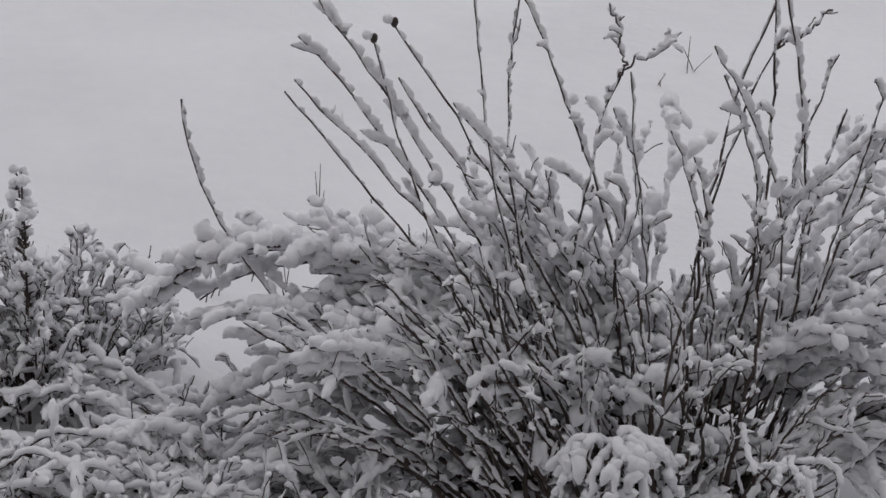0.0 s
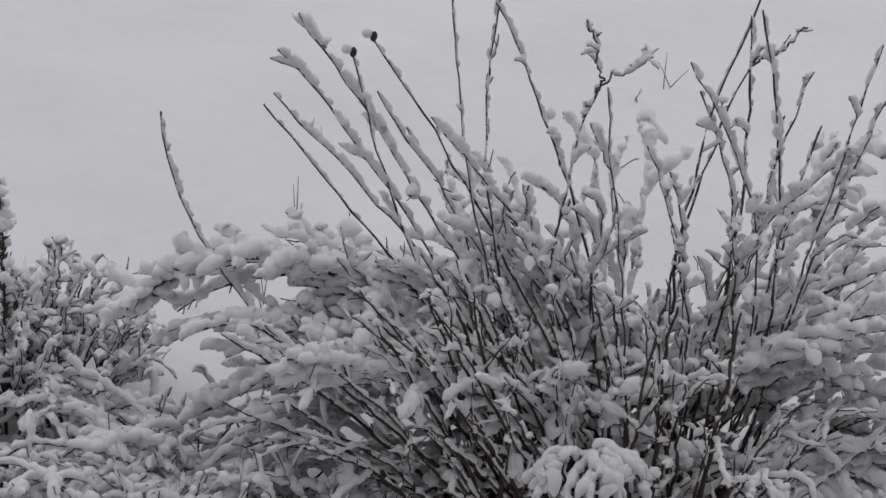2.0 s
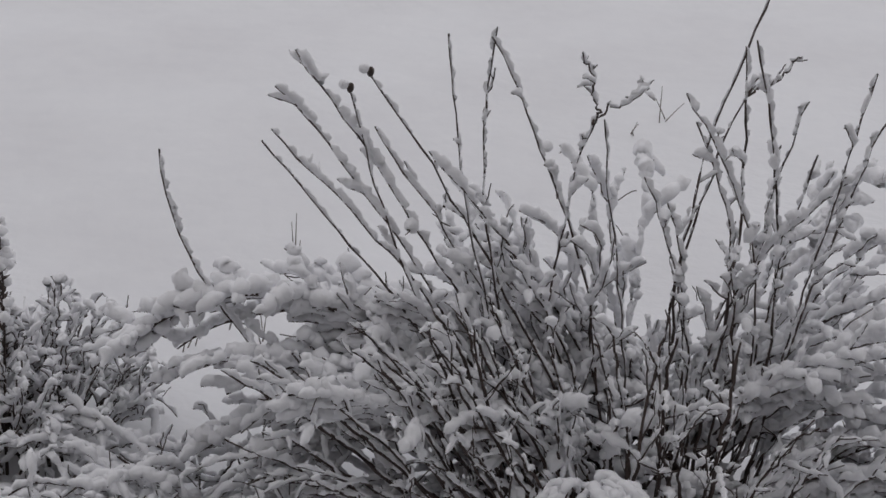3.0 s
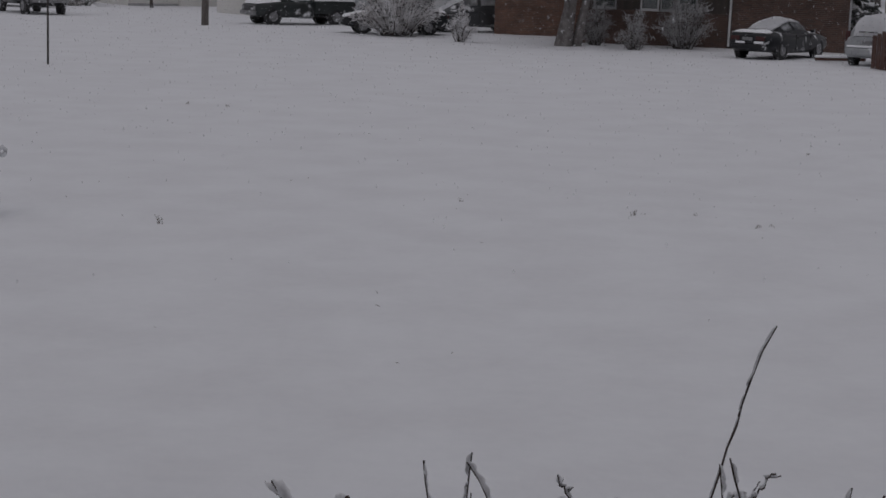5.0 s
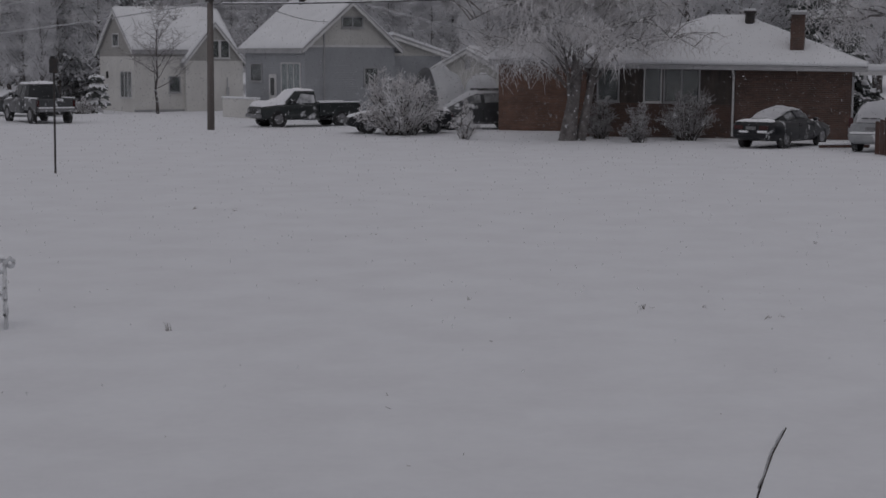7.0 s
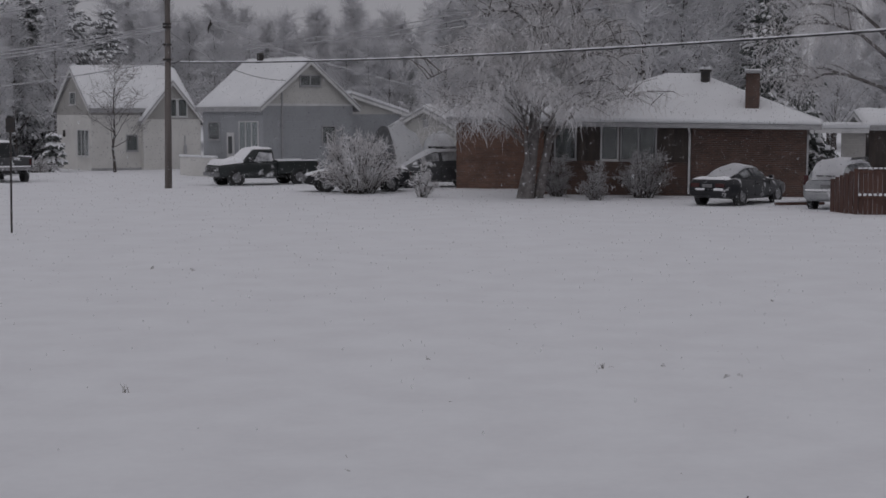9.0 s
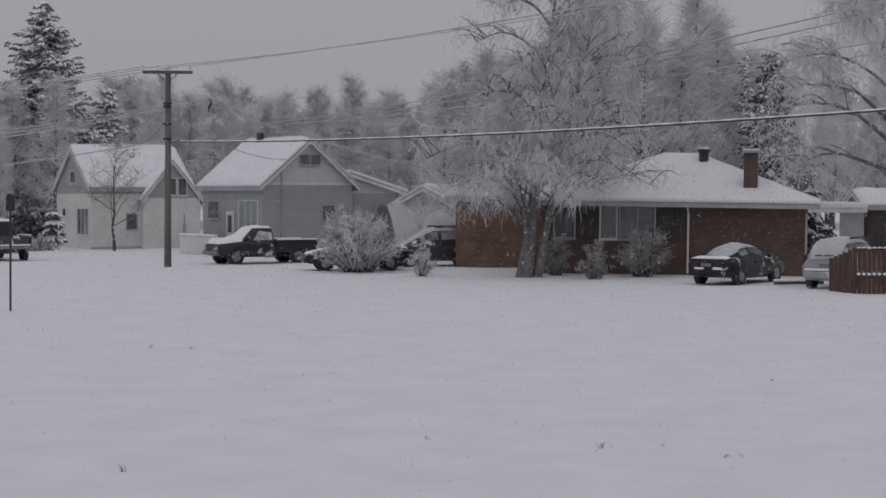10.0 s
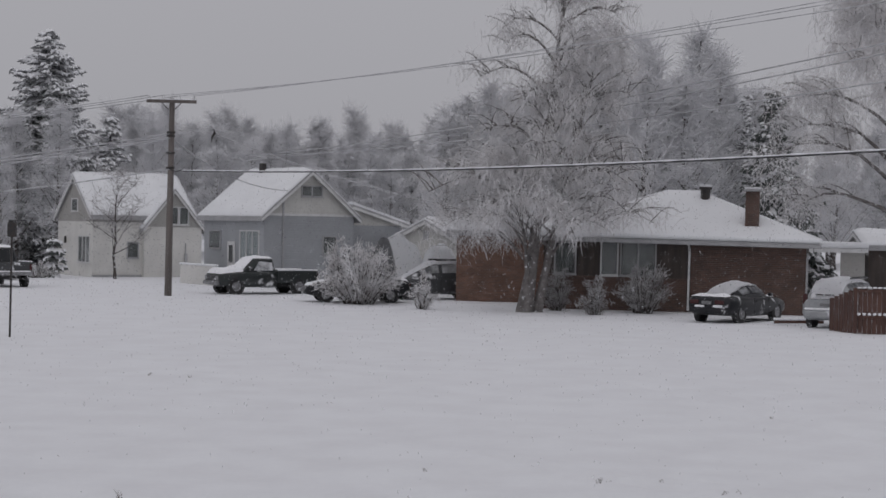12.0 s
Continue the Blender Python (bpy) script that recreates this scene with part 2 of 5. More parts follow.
# ---- building blocks ----
class Tubes:
    """Gathers round limbs, twigs and lumps into one mesh."""

    def __init__(self):
        self.v, self.f, self.n = [], [], 0

    def add(self, pts, rad, sides=5, flat=1.0, lift=0.0, rough=0.0, rng=None):
        p = np.asarray(pts, float)
        r = np.asarray(rad, float) * np.ones(len(p))
        t = np.gradient(p, axis=0)
        t /= np.linalg.norm(t, axis=1)[:, None] + 1e-9
        a = np.cross(t, (0.0, 0.0, 1.0))
        ln = np.linalg.norm(a, axis=1)
        a[ln < 0.12] = np.cross(t[ln < 0.12], (0.35, 0.9, 0.0))
        a /= np.linalg.norm(a, axis=1)[:, None] + 1e-9
        b = np.cross(a, t)
        c = p + b * (r * lift)[:, None]
        th = np.arange(sides) * 2 * np.pi / sides
        ring = c[:, None, :] + r[:, None, None] * (np.cos(th)[None, :, None] * a[:, None, :] + flat * np.sin(th)[None, :, None] * b[:, None, :])
        if rough:
            ring = c[:, None, :] + (ring - c[:, None, :]) * (1 + rough * rng.normal(0, 1, (len(p), sides, 1)))
        k = len(p)
        self.v.append(ring.reshape(-1, 3))
        i = (np.arange(k - 1)[:, None] * sides + np.arange(sides)[None, :])
        j = (np.arange(k - 1)[:, None] * sides + (np.arange(sides)[None, :] + 1) % sides)
        self.f.append(np.stack([i, j, j + sides, i + sides], -1).reshape(-1, 4) + self.n)
        self.n += k * sides

    def batch(self, P, R, sides=3):
        """Many limbs at once: P is (limbs, points, 3), R is (limbs, points)."""
        t = np.gradient(P, axis=1)
        t /= np.linalg.norm(t, axis=2)[..., None] + 1e-9
        a = np.cross(t, np.array((0.31, 0.22, 0.92)))
        a /= np.linalg.norm(a, axis=2)[..., None] + 1e-9
        b = np.cross(a, t)
        th = np.arange(sides) * 2 * np.pi / sides
        ring = P[:, :, None, :] + R[:, :, None, None] * (np.cos(th)[None, None, :, None] * a[:, :, None, :] + np.sin(th)[None, None, :, None] * b[:, :, None, :])
        m, k = P.shape[:2]
        self.v.append(ring.reshape(-1, 3))
        base = (np.arange(m)[:, None, None] * k + np.arange(k - 1)[None, :, None]) * sides
        i = base + np.arange(sides)
        j = base + (np.arange(sides) + 1) % sides
        self.f.append(np.stack([i, j, j + sides, i + sides], -1).reshape(-1, 4) + self.n)
        self.n += m * k * sides

    def mesh(self, name, smooth=True):
        return mesh_of(name, np.concatenate(self.v), np.concatenate(self.f), smooth)


def mesh_of(name, v, f, smooth=False):
    me = bpy.data.meshes.new(name)
    v, f = np.asarray(v, float), np.asarray(f, int)
    k = f.shape[1]
    me.vertices.add(len(v))
    me.vertices.foreach_set("co", v.ravel())
    me.loops.add(f.size)
    me.loops.foreach_set("vertex_index", f.ravel())
    me.polygons.add(len(f))
    me.polygons.foreach_set("loop_start", np.arange(0, f.size, k))
    me.polygons.foreach_set("use_smooth", np.full(len(f), smooth))
    me.update(calc_edges=True)
    me.validate()
    return me


def part(name, data, mat, parent=None, label="", kind="", pos=None):
    if isinstance(data, bmesh.types.BMesh):
        me = bpy.data.meshes.new(name)
        bmesh.ops.recalc_face_normals(data, faces=data.faces)
        data.to_mesh(me)
        data.free()
        data = me
    data.materials.clear()
    data.materials.append(mat)
    ob = new(name, data)
    if parent:
        ob.parent = parent
    if pos:
        ob.matrix_basis = pos
    if label or kind:
        tagged(ob, label=label, kind=kind)
    return ob


def thing(name, m, label, category, group="", kind=""):
    ob = new(name)
    ob.matrix_basis = m
    return tagged(ob, label, category, group, kind)


def block(x0, x1, y0, y1, z0, z1, bevel=0.0, bm=None):
    bm = bm or bmesh.new()
    made = bmesh.ops.create_cube(bm, size=1.0)["verts"]
    bmesh.ops.scale(bm, vec=(x1 - x0, y1 - y0, z1 - z0), verts=made)
    bmesh.ops.translate(bm, vec=((x0 + x1) / 2, (y0 + y1) / 2, (z0 + z1) / 2), verts=made)
    if bevel > 0:
        es = list({e for v in made for e in v.link_edges})
        bmesh.ops.bevel(bm, geom=es, offset=bevel, segments=2, affect="EDGES", profile=0.5)
    return bm


def prism(outline, y0, y1, bm=None):
    """A flat outline of (x, z) pairs, thick from y0 to y1."""
    bm = bm or bmesh.new()
    a = [bm.verts.new((x, y0, z)) for x, z in outline]
    b = [bm.verts.new((x, y1, z)) for x, z in outline]
    bm.faces.new(a)
    bm.faces.new(b[::-1])
    for i in range(len(a)):
        j = (i + 1) % len(a)
        bm.faces.new((a[i], b[i], b[j], a[j]))
    return bm


def disc(r, y0, y1, x=0, z=0, n=18, bevel=0.0):
    return prism([(x + r * math.cos(i * 2 * math.pi / n), z + r * math.sin(i * 2 * math.pi / n)) for i in range(n)], y0, y1)


def bend(a, b, sag, n, wob=0.0, rng=None):
    """Points from a to b, drooping by sag in the middle (negative: arched), with a slight wander."""
    s = np.linspace(0, 1, n)[:, None]
    p = np.asarray(a, float) * (1 - s) + np.asarray(b, float) * s
    p[:, 2] -= sag * 4 * (s * (1 - s))[:, 0]
    if wob and rng is not None:
        w = np.cumsum(rng.normal(0, wob / n, (n, 3)), axis=0)
        w -= s * w[-1]
        p += w
    return p


# ---- ground: one snow sheet to the horizon ----
def snow_height(x, y):
    z = 0.03 * np.sin(x * 0.31 + 1.0 + 0.2 * y) * np.sin(y * 0.23) + 0.012 * np.sin(x * 1.7 + y * 0.6) * np.sin(y * 1.3 - x * 0.4) + 0.008 * np.sin(x * 4.1 + np.sin(y * 2.3)) * np.sin(y * 3.7 + np.sin(x * 1.9))
    z = z * np.clip((y - 3) / 8, 0, 1)
    for x0, y0, x1, y1, w, d in ((0.6, 24.6, 2.2, 22.1, 0.12, 0.05), (2.2, 22.1, 4.9, 20.0, 0.12, 0.05), (2.6, 22.9, 5.6, 21.0, 0.12, 0.04), (4.2, 36.0, 7.5, 25.5, 0.22, 0.06), (-7.5, 38.6, -3.2, 36.3, 0.25, 0.06), (-5.0, 20.3, -2.5, 20.0, 0.2, 0.03)):
        s = np.clip(((x - x0) * (x1 - x0) + (y - y0) * (y1 - y0)) / ((x1 - x0) ** 2 + (y1 - y0) ** 2), 0, 1)
        q = np.hypot(x - x0 - s * (x1 - x0), y - y0 - s * (y1 - y0))
        z = z - d * np.exp(-(q / w) ** 2) + 0.6 * d * np.exp(-((q - 2 * w) / w) ** 2)
    return z


u = np.linspace(-1, 1, 321)
gx = 18 * u + 2600 * u ** 9
vv = np.linspace(0, 1, 521)
gy = -4 + 100 * vv + 2900 * vv ** 9
gx, gy = np.concatenate([[-3000], gx, [3000]]), np.concatenate([[-2500, -60], gy])
X, Y = np.meshgrid(gx, gy)
Z = snow_height(X, Y)
idx = np.arange(X.size).reshape(X.shape)
quads = np.stack([idx[:-1, :-1], idx[:-1, 1:], idx[1:, 1:], idx[1:, :-1]], -1).reshape(-1, 4)
ground = part("ground", mesh_of("ground", np.stack([X, Y, Z], -1).reshape(-1, 3), quads, True), FIELD)
tagged(ground, "wide flat field of fresh untrodden white snow", "snow", kind="structure")


# ---- houses ----
def window(parent, m, w, h, panes=1, frame_mat=TRIM, curtain=False, name="window"):
    """Frame, panes and sill; m places its lower left corner on a wall that faces -y."""
    d = 0.06
    # thin backing behind the panes; its dark colour stands in for indoor shade
    win = part(name, block(0, w, -0.004, 0.05, 0, h), CURTAIN if curtain else ROOMSHADE, parent, pos=m)
    for a in ((-d, 0, -d, h + d), (w, w + d, -d, h + d)):
        part("window_frame", block(a[0], a[1], -0.06, 0.03, a[2], a[3]), frame_mat, win)
    for a in ((0, w, -d, 0), (0, w, h, h + d)):
        part("window_frame", block(a[0], a[1], -0.06, 0.03, a[2], a[3]), frame_mat, win)
    for i in range(panes):
        part("pane", block(i * w / panes + 0.02, (i + 1) * w / panes - 0.02, -0.03, -0.022, 0.02, h - 0.02), GLASS, win)
        if i:
            part("mullion", block(i * w / panes - 0.03, i * w / panes + 0.03, -0.05, -0.006, 0, h), frame_mat, win)
    part("sill", block(-d - 0.03, w + d + 0.03, -0.11, 0.0, -d - 0.045, -d - 0.002, 0.008), frame_mat, win)
    return win


def gable_house(name, m, w, l, eave, ridge, wall_mat, gable_mat, label, axis="y", over=0.3, split=None, hip=0.0):
    """Walls w (local x) by l (local y) with the ridge along axis; gables above split; a snow-laden roof."""
    h = thing(name, m, label, "house")
    th = 0.18
    split = split if split is not None else eave
    for a in ((0, w, 0, th), (0, w, l - th, l), (0, th, th, l - th), (w - th, w, th, l - th)):
        part("wall", block(a[0], a[1], a[2], a[3], -0.3, min(eave, split)), wall_mat, h)
    if split < eave:
        for a in ((0, w, 0, th), (0, w, l - th, l), (0, th, th, l - th), (w - th, w, th, l - th)):
            part("wall", block(a[0], a[1], a[2], a[3], split, eave), gable_mat, h)
    run = (w if axis == "y" else l) / 2
    slope = (ridge - eave) / run
    turn = Matrix.Identity(4) if axis == "y" else pose(0, l, 0, 0, 0, -90)
    ww, ll = (w, l) if axis == "y" else (l, w)
    if hip == 0:
        for y0, y1 in ((0, th), (ll - th, ll)):
            part("gable", prism([(0, eave), (ww, eave), (ww / 2, ridge)], y0, y1), gable_mat, h, pos=turn)
    o, t1, t2 = over, 0.10, 0.20
    if hip == 0:
        for s in (-1, 1):
            def q(x, z):
                return (ww / 2 + s * (x), z)
            low = ridge - slope * (run + o)
            part("roof", prism([q(0, ridge + 0.02), q(run + o, low + 0.02), q(run + o, low + t1 + 0.02), q(0, ridge + t1 + 0.02)], -o, ll + o), GREYTRIM, h, pos=turn)
            part("roof_snow", snow_slab(run + o, ll + 2 * o, ridge + t1 + 0.03, low + t1 + 0.03, t2, ww / 2, -o, s), ROOFSNOW, h, "thick snow lying on the roof", pos=turn)
            part("fascia", prism([q(run + o - 0.03, low - 0.12), q(run + o + 0.03, low - 0.12), q(run + o + 0.03, low + 0.015), q(run + o - 0.03, low + 0.015)], -o, ll + o), GREYTRIM, h, pos=turn)
            for y0 in (-o, ll + o - 0.05):
                part("barge_board", prism([q(0, ridge - 0.14), q(run + o, low - 0.14), q(run + o, low + 0.01), q(0, ridge + 0.01)], y0 - 0.01, y0 + 0.05), TRIM, h, pos=turn)
    else:
        for z0, ex, mat, nm in ((0.0, 0, GREYTRIM, "roof"), (0.12, 0.02, ROOFSNOW, "roof_snow")):
            bm = bmesh.new()
            lo = [(-o - ex, -o - ex), (ww + o + ex, -o - ex), (ww + o + ex, ll + o + ex), (-o - ex, ll + o + ex)]
            z = eave - slope * o + z0
            ring = [bm.verts.new((x, y, z)) for x, y in lo]
            ring2 = [bm.verts.new((x, y, z + (0.16 if ex else 0.09))) for x, y in lo]
            r0, r1 = bm.verts.new((ww / 2, hip, ridge + z0 + 0.16)), bm.verts.new((ww / 2, ll - hip, ridge + z0 + 0.16))
            bm.faces.new(ring)
            for i in range(4):
                bm.faces.new((ring[i], ring[(i + 1) % 4], ring2[(i + 1) % 4], ring2[i]))
            bm.faces.new((ring2[0], ring2[1], r0))
            bm.faces.new((ring2[2], ring2[3], r1))
            bm.faces.new((ring2[1], ring2[2], r1, r0))
            bm.faces.new((ring2[3], ring2[0], r0, r1))
            if nm == "roof_snow":
                bmesh.ops.bevel(bm, geom=list(bm.edges), offset=0.07, segments=2, affect="EDGES", profile=0.5)
            part(nm, bm, mat, h, "thick snow lying on the roof" if nm == "roof_snow" else "", pos=turn)
    return h


def snow_slab(run, length, top, low, t, cx, y0, s):
    """A soft-edged sheet of snow on one roof slope."""
    nx, ny = 14, 26
    v = []
    for k in (0, 1):
        for i in range(nx + 1):
            for j in range(ny + 1):
                a, b = i / nx, j / ny
                edge = min(1, 9 * (1 - a) + 0.25) * min(1, 12 * b + 0.3) * min(1, 12 * (1 - b) + 0.3)
                th = t * edge * (0.8 + 0.45 * noise.noise((a * 5 + cx, b * 8 + y0, 3.1))) if k else 0.0
                v.append((cx + s * run * a, y0 + length * b, top + (low - top) * a + th))
    n = (nx + 1) * (ny + 1)
    f = []
    for i in range(nx):
        for j in range(ny):
            q = i * (ny + 1) + j
            f += [(q, q + 1, q + ny + 2, q + ny + 1), (n + q, n + q + ny + 1, n + q + ny + 2, n + q + 1)]
    rim = [i * (ny + 1) for i in range(nx + 1)] + [nx * (ny + 1) + j for j in range(1, ny + 1)] + [i * (ny + 1) + ny for i in range(nx - 1, -1, -1)] + [j for j in range(ny - 1, 0, -1)]
    for i in range(len(rim)):
        a, b = rim[i], rim[(i + 1) % len(rim)]
        f.append((a, b, b + n, a + n))
    return mesh_of("snow_slab", v, f, True)


# white house with a cross gable
white_house = gable_house("white_house", pose(-20.28, 98.0, 0, 0, 0, 31), 6.2, 6.2, 3.6, 5.9, WHITESIDE, GREYSIDE, "white clapboard house with grey gables under a snowy roof", "x", 0.2, 3.2)
window(white_house, pose(2.15, 0, 1.15), 0.6, 0.85, frame_mat=GREYTRIM)
window(white_house, pose(0, 3.6, 3.85, 0, 0, -90), 1.0, 0.65)
window(white_house, pose(0, 2.3, 0.85, 0, 0, -90), 1.9, 1.45, 3)
part("wall_lamp", block(-0.12, -0.02, 4.6, 4.75, 1.9, 2.3, 0.02), IRON, white_house)
part("foundation", block(-0.03, 6.2, -0.03, -0.004, -0.2, 0.12), GREYTRIM, white_house)
wing = gable_house("white_house_wing", pose(-17.5, 99.25, 0, 0, 0, 31), 3.6, 2.4, 2.95, 5.1, WHITESIDE, GREYSIDE, "front wing of a white house with a grey gable", "y", 0.2)
window(wing, pose(1.55, 0, 3.15), 0.5, 0.95)
window(wing, pose(2.2, 0, 3.15), 0.5, 0.95)
part("utility_meter", block(2.5, 2.67, -0.14, -0.004, 0.9, 1.4, 0.03), GREYTRIM, wing)
part("pipe", block(2.56, 2.60, -0.06, -0.004, 0.1, 2.0), GREYTRIM, wing)

# blue-grey house
blue_house = gable_house("blue_house", pose(-9.1, 86.0, 0, 0, 0, 35), 5.35, 6.6, 3.75, 5.95, BLUESIDE, CREAMSIDE, "blue-grey house with a cream gable under a snowy roof", "y", 0.3)
window(blue_house, pose(2.2, 0, 4.75), 1.15, 0.45, 2, GREYTRIM)
window(blue_house, pose(3.5, 0, 1.75), 0.75, 0.85, 1, GREYTRIM)
window(blue_house, pose(0, 2.45, 1.30, 0, 0, -90), 1.95, 1.55, 3, curtain=True)
window(blue_house, pose(0, 5.9, 1.95, 0, 0, -90), 1.2, 0.85, 1, GREYTRIM)
part("front_door", block(-0.05, 0.0, 3.05, 3.85, 0.5, 2.3, 0.01), TRIM, blue_house)
part("door_glass", block(-0.07, -0.052, 3.25, 3.65, 1.2, 2.1), CARGLASS, blue_house)
part("downpipe", block(1.05, 1.12, -0.09, -0.004, 0.3, 4.9), GREYTRIM, blue_house)
part("flue", block(2.35, 2.65, 4.6, 4.9, 5.7, 6.5, 0.03), IRON, blue_house)
part("belt_board", block(0, 5.35, -0.03, -0.003, 3.68, 3.80), TRIM, blue_house)
part("porch_wall", block(-1.5, -1.36, 2.4, 6.4, -0.2, 1.0, 0.02), WHITESIDE, blue_house)
part("porch_snow", block(-1.56, -1.3, 2.35, 6.45, 1.004, 1.12, 0.05), ROOFSNOW, blue_house)
part("porch_floor", block(-1.36, 0, 2.4, 6.4, -0.2, 0.45), GREYTRIM, blue_house)

# side extension with a single slope falling away from the house
annex = thing("house_annex", pose(-9.1, 86.0, 0, 0, 0, 35), "blue-grey house extension with a sloping snowy roof", "house")
part("wall", block(5.40, 8.6, 0.5, 5.6, -0.3, 3.25), BLUESIDE, annex)
part("gable", prism([(5.40, 3.254), (8.6, 3.254), (8.6, 3.35), (5.40, 4.25)], 0.5, 5.6), CREAMSIDE, annex)
part("roof", prism([(5.40, 4.254), (9.0, 3.242), (9.0, 3.342), (5.40, 4.354)], 0.2, 5.9), GREYTRIM, annex)
part("roof_snow", prism([(5.40, 4.358), (9.02, 3.342), (9.02, 3.45), (5.40, 4.48)], 0.18, 5.92), ROOFSNOW, annex, "thick snow lying on the roof")
part("barge_board", prism([(5.40, 4.12), (9.0, 3.10), (9.0, 3.234), (5.40, 4.246)], 0.17, 0.23), TRIM, annex)
part("wall_box", block(7.65, 8.05, 0.40, 0.496, 2.0, 2.4, 0.02), IRON, annex)

# garage
garage = gable_house("garage", pose(-2.75, 89.6, 0, 0, 0, -22), 4.0, 6.0, 2.45, 3.5, CREAMSIDE, CREAMSIDE, "small cream garage with a snowy gable roof", "y", 0.3)
part("vent", block(1.85, 2.15, -0.04, -0.002, 2.55, 3.05, 0.01), GREYTRIM, garage)


# boats laid up for the winter
def covered_boat(m, l, w, h, snow_from, label):
    """A draped tarpaulin over a ridge, with a slipped sheet of snow on part of it."""
    boat = thing("covered_boat", m, label, "boat")
    nx, ny = 20, 14

    def drape(x, y):
        ridge = h * (0.85 + 0.15 * math.cos(2.2 * x)) * max(0.0, 1 - abs(x) ** 8)
        side = max(0.0, 1 - abs(y)) ** 0.8 if w > 1.5 else max(0.0, 1 - abs(y) ** 5)
        return 0.25 + ridge * side * (1 + 0.05 * math.sin(9 * x + 4 * y)) + 0.03 * math.sin(13 * x)
    for nm, mat, x0, lift in (("cover", TARP, -1.0, 0.0), ("snow_sheet", ROOFSNOW, snow_from, 0.05)):
        bm = bmesh.new()
        grid = [[bm.verts.new((l * x, w * y, drape(x, y) + lift + (0.05 * noise.noise((x * 4, y * 4, 2.0)) if lift else 0.0)))
                 for y in [-1 + 0.12 * (lift > 0) + (2 - 0.24 * (lift > 0)) * j / ny for j in range(ny + 1)]]
                for x in [x0 + (0.97 - x0) * i / nx for i in range(nx + 1)]]
        for i in range(nx):
            for j in range(ny):
                bm.faces.new((grid[i][j], grid[i + 1][j], grid[i + 1][j + 1], grid[i][j + 1])).smooth = True
        bmesh.ops.solidify(bm, geom=list(bm.faces), thickness=0.035)
        part(nm, bm, mat, boat)
    part("trailer_bed", block(-l * 0.9, l * 0.9, -w * 0.7, w * 0.7, 0.0, 0.24, 0.02), IRON, boat)


covered_boat(pose(-2.35, 83.8, 0, 0, 0, 14), 1.5, 2.6, 2.5, -0.25, "boat under a grey tarpaulin with a sheet of snow")
covered_boat(pose(-0.15, 82.6, 0, 0, 0, 4), 0.95, 1.3, 2.05, -0.9, "tall grey tarpaulin cover rimmed with snow")

# brick bungalow
brick_house = gable_house("brick_house", pose(4.1, 69.4, 0.05, 0, 0.7, -13), 10.5, 8.0, 3.05, 4.75, BROWNWALL, BROWNWALL, "low red-brown brick bungalow with a snowy hipped roof", "x", 0.55, hip=4.6)
part("brick_wall", block(6.0, 10.51, -0.06, -0.003, -0.3, 3.0), BRICK, brick_house, "red-brown brick facing")
part("brick_base", block(0.0, 5.86, -0.05, -0.003, -0.3, 1.35), BRICK, brick_house)
part("gutter", block(-0.6, 11.1, -0.66, -0.56, 2.74, 2.84, 0.02), GREYTRIM, brick_house)
part("downpipe", block(5.89, 5.97, -0.1, -0.005, 0.1, 2.55), TRIM, brick_house)
part("downpipe", block(-0.04, 0.04, -0.6, 0, -0.04, 0.04), TRIM, brick_house, pos=pose(5.93, -0.06, 2.5, -25, 0, 0))
part("downpipe", block(10.53, 10.60, -0.1, -0.005, 0.1, 2.55), GREYTRIM, brick_house)
window(brick_house, pose(2.4, 0, 1.45), 0.62, 1.3, 1)
window(brick_house, pose(3.2, 0, 1.45), 1.35, 1.3, 2, GREYTRIM)
window(brick_house, pose(0.5, 0, 1.45), 0.8, 1.2, 1, GREYTRIM)
chimney = part("chimney", block(8.05, 8.6, 0.5, 1.05, 2.9, 4.95, 0.02), BRICK, brick_house)
part("chimney_cap", block(7.97, 8.68, 0.42, 1.13, 4.954, 5.05, 0.03), GREYTRIM, chimney)
part("chimney_snow", block(7.99, 8.66, 0.44, 1.11, 5.054, 5.12, 0.03), ROOFSNOW, chimney)
vent = part("roof_vent", disc(0.2, 0, 0.75, 0, 0, 14), IRON, brick_house, pos=pose(6.25, 3.2, 4.3, 90, 0, 0))
part("vent_cap", disc(0.27, 0.754, 0.85, 0, 0, 14), IRON, vent)
part("vent_snow", disc(0.24, 0.854, 0.95, 0, 0, 14), ROOFSNOW, vent)
brick_wing = gable_house("brick_wing", pose(0.6, 74.6, 0, 0, 0, -10), 5.2, 6.0, 3.1, 3.75, WINGBRICK, WINGBRICK, "orange-brown brick side wing of a bungalow with a flat snowy roof", "x", 0.4)

# neighbour house with a carport on the far side
far_house = gable_house("far_bungalow", pose(20.6, 82.0, 0, 0, 0, -6), 8.0, 7.0, 2.65, 3.3, BROWNWALL, CREAMSIDE, "far brown bungalow with a snowy roof", "x", 0.3)
window(far_house, pose(1.6, 0, 1.0), 1.9, 1.4, 2)
carport = thing("carport", pose(16.8, 82.2, 0, 0, 0, -6), "open carport with white posts and a snowy roof", "carport")
part("roof", block(-0.3, 3.7, -0.4, 5.0, 2.35, 2.55), TRIM, carport)
part("roof_snow", block(-0.34, 3.74, -0.44, 5.04, 2.554, 2.85, 0.1), ROOFSNOW, carport)
for x, y in ((0.0, 0.0), (1.35, 0.0), (0.0, 4.7), (3.4, 4.7)):
    part("post", block(x, x + 0.14, y, y + 0.14, -0.2, 2.346), TRIM, carport)
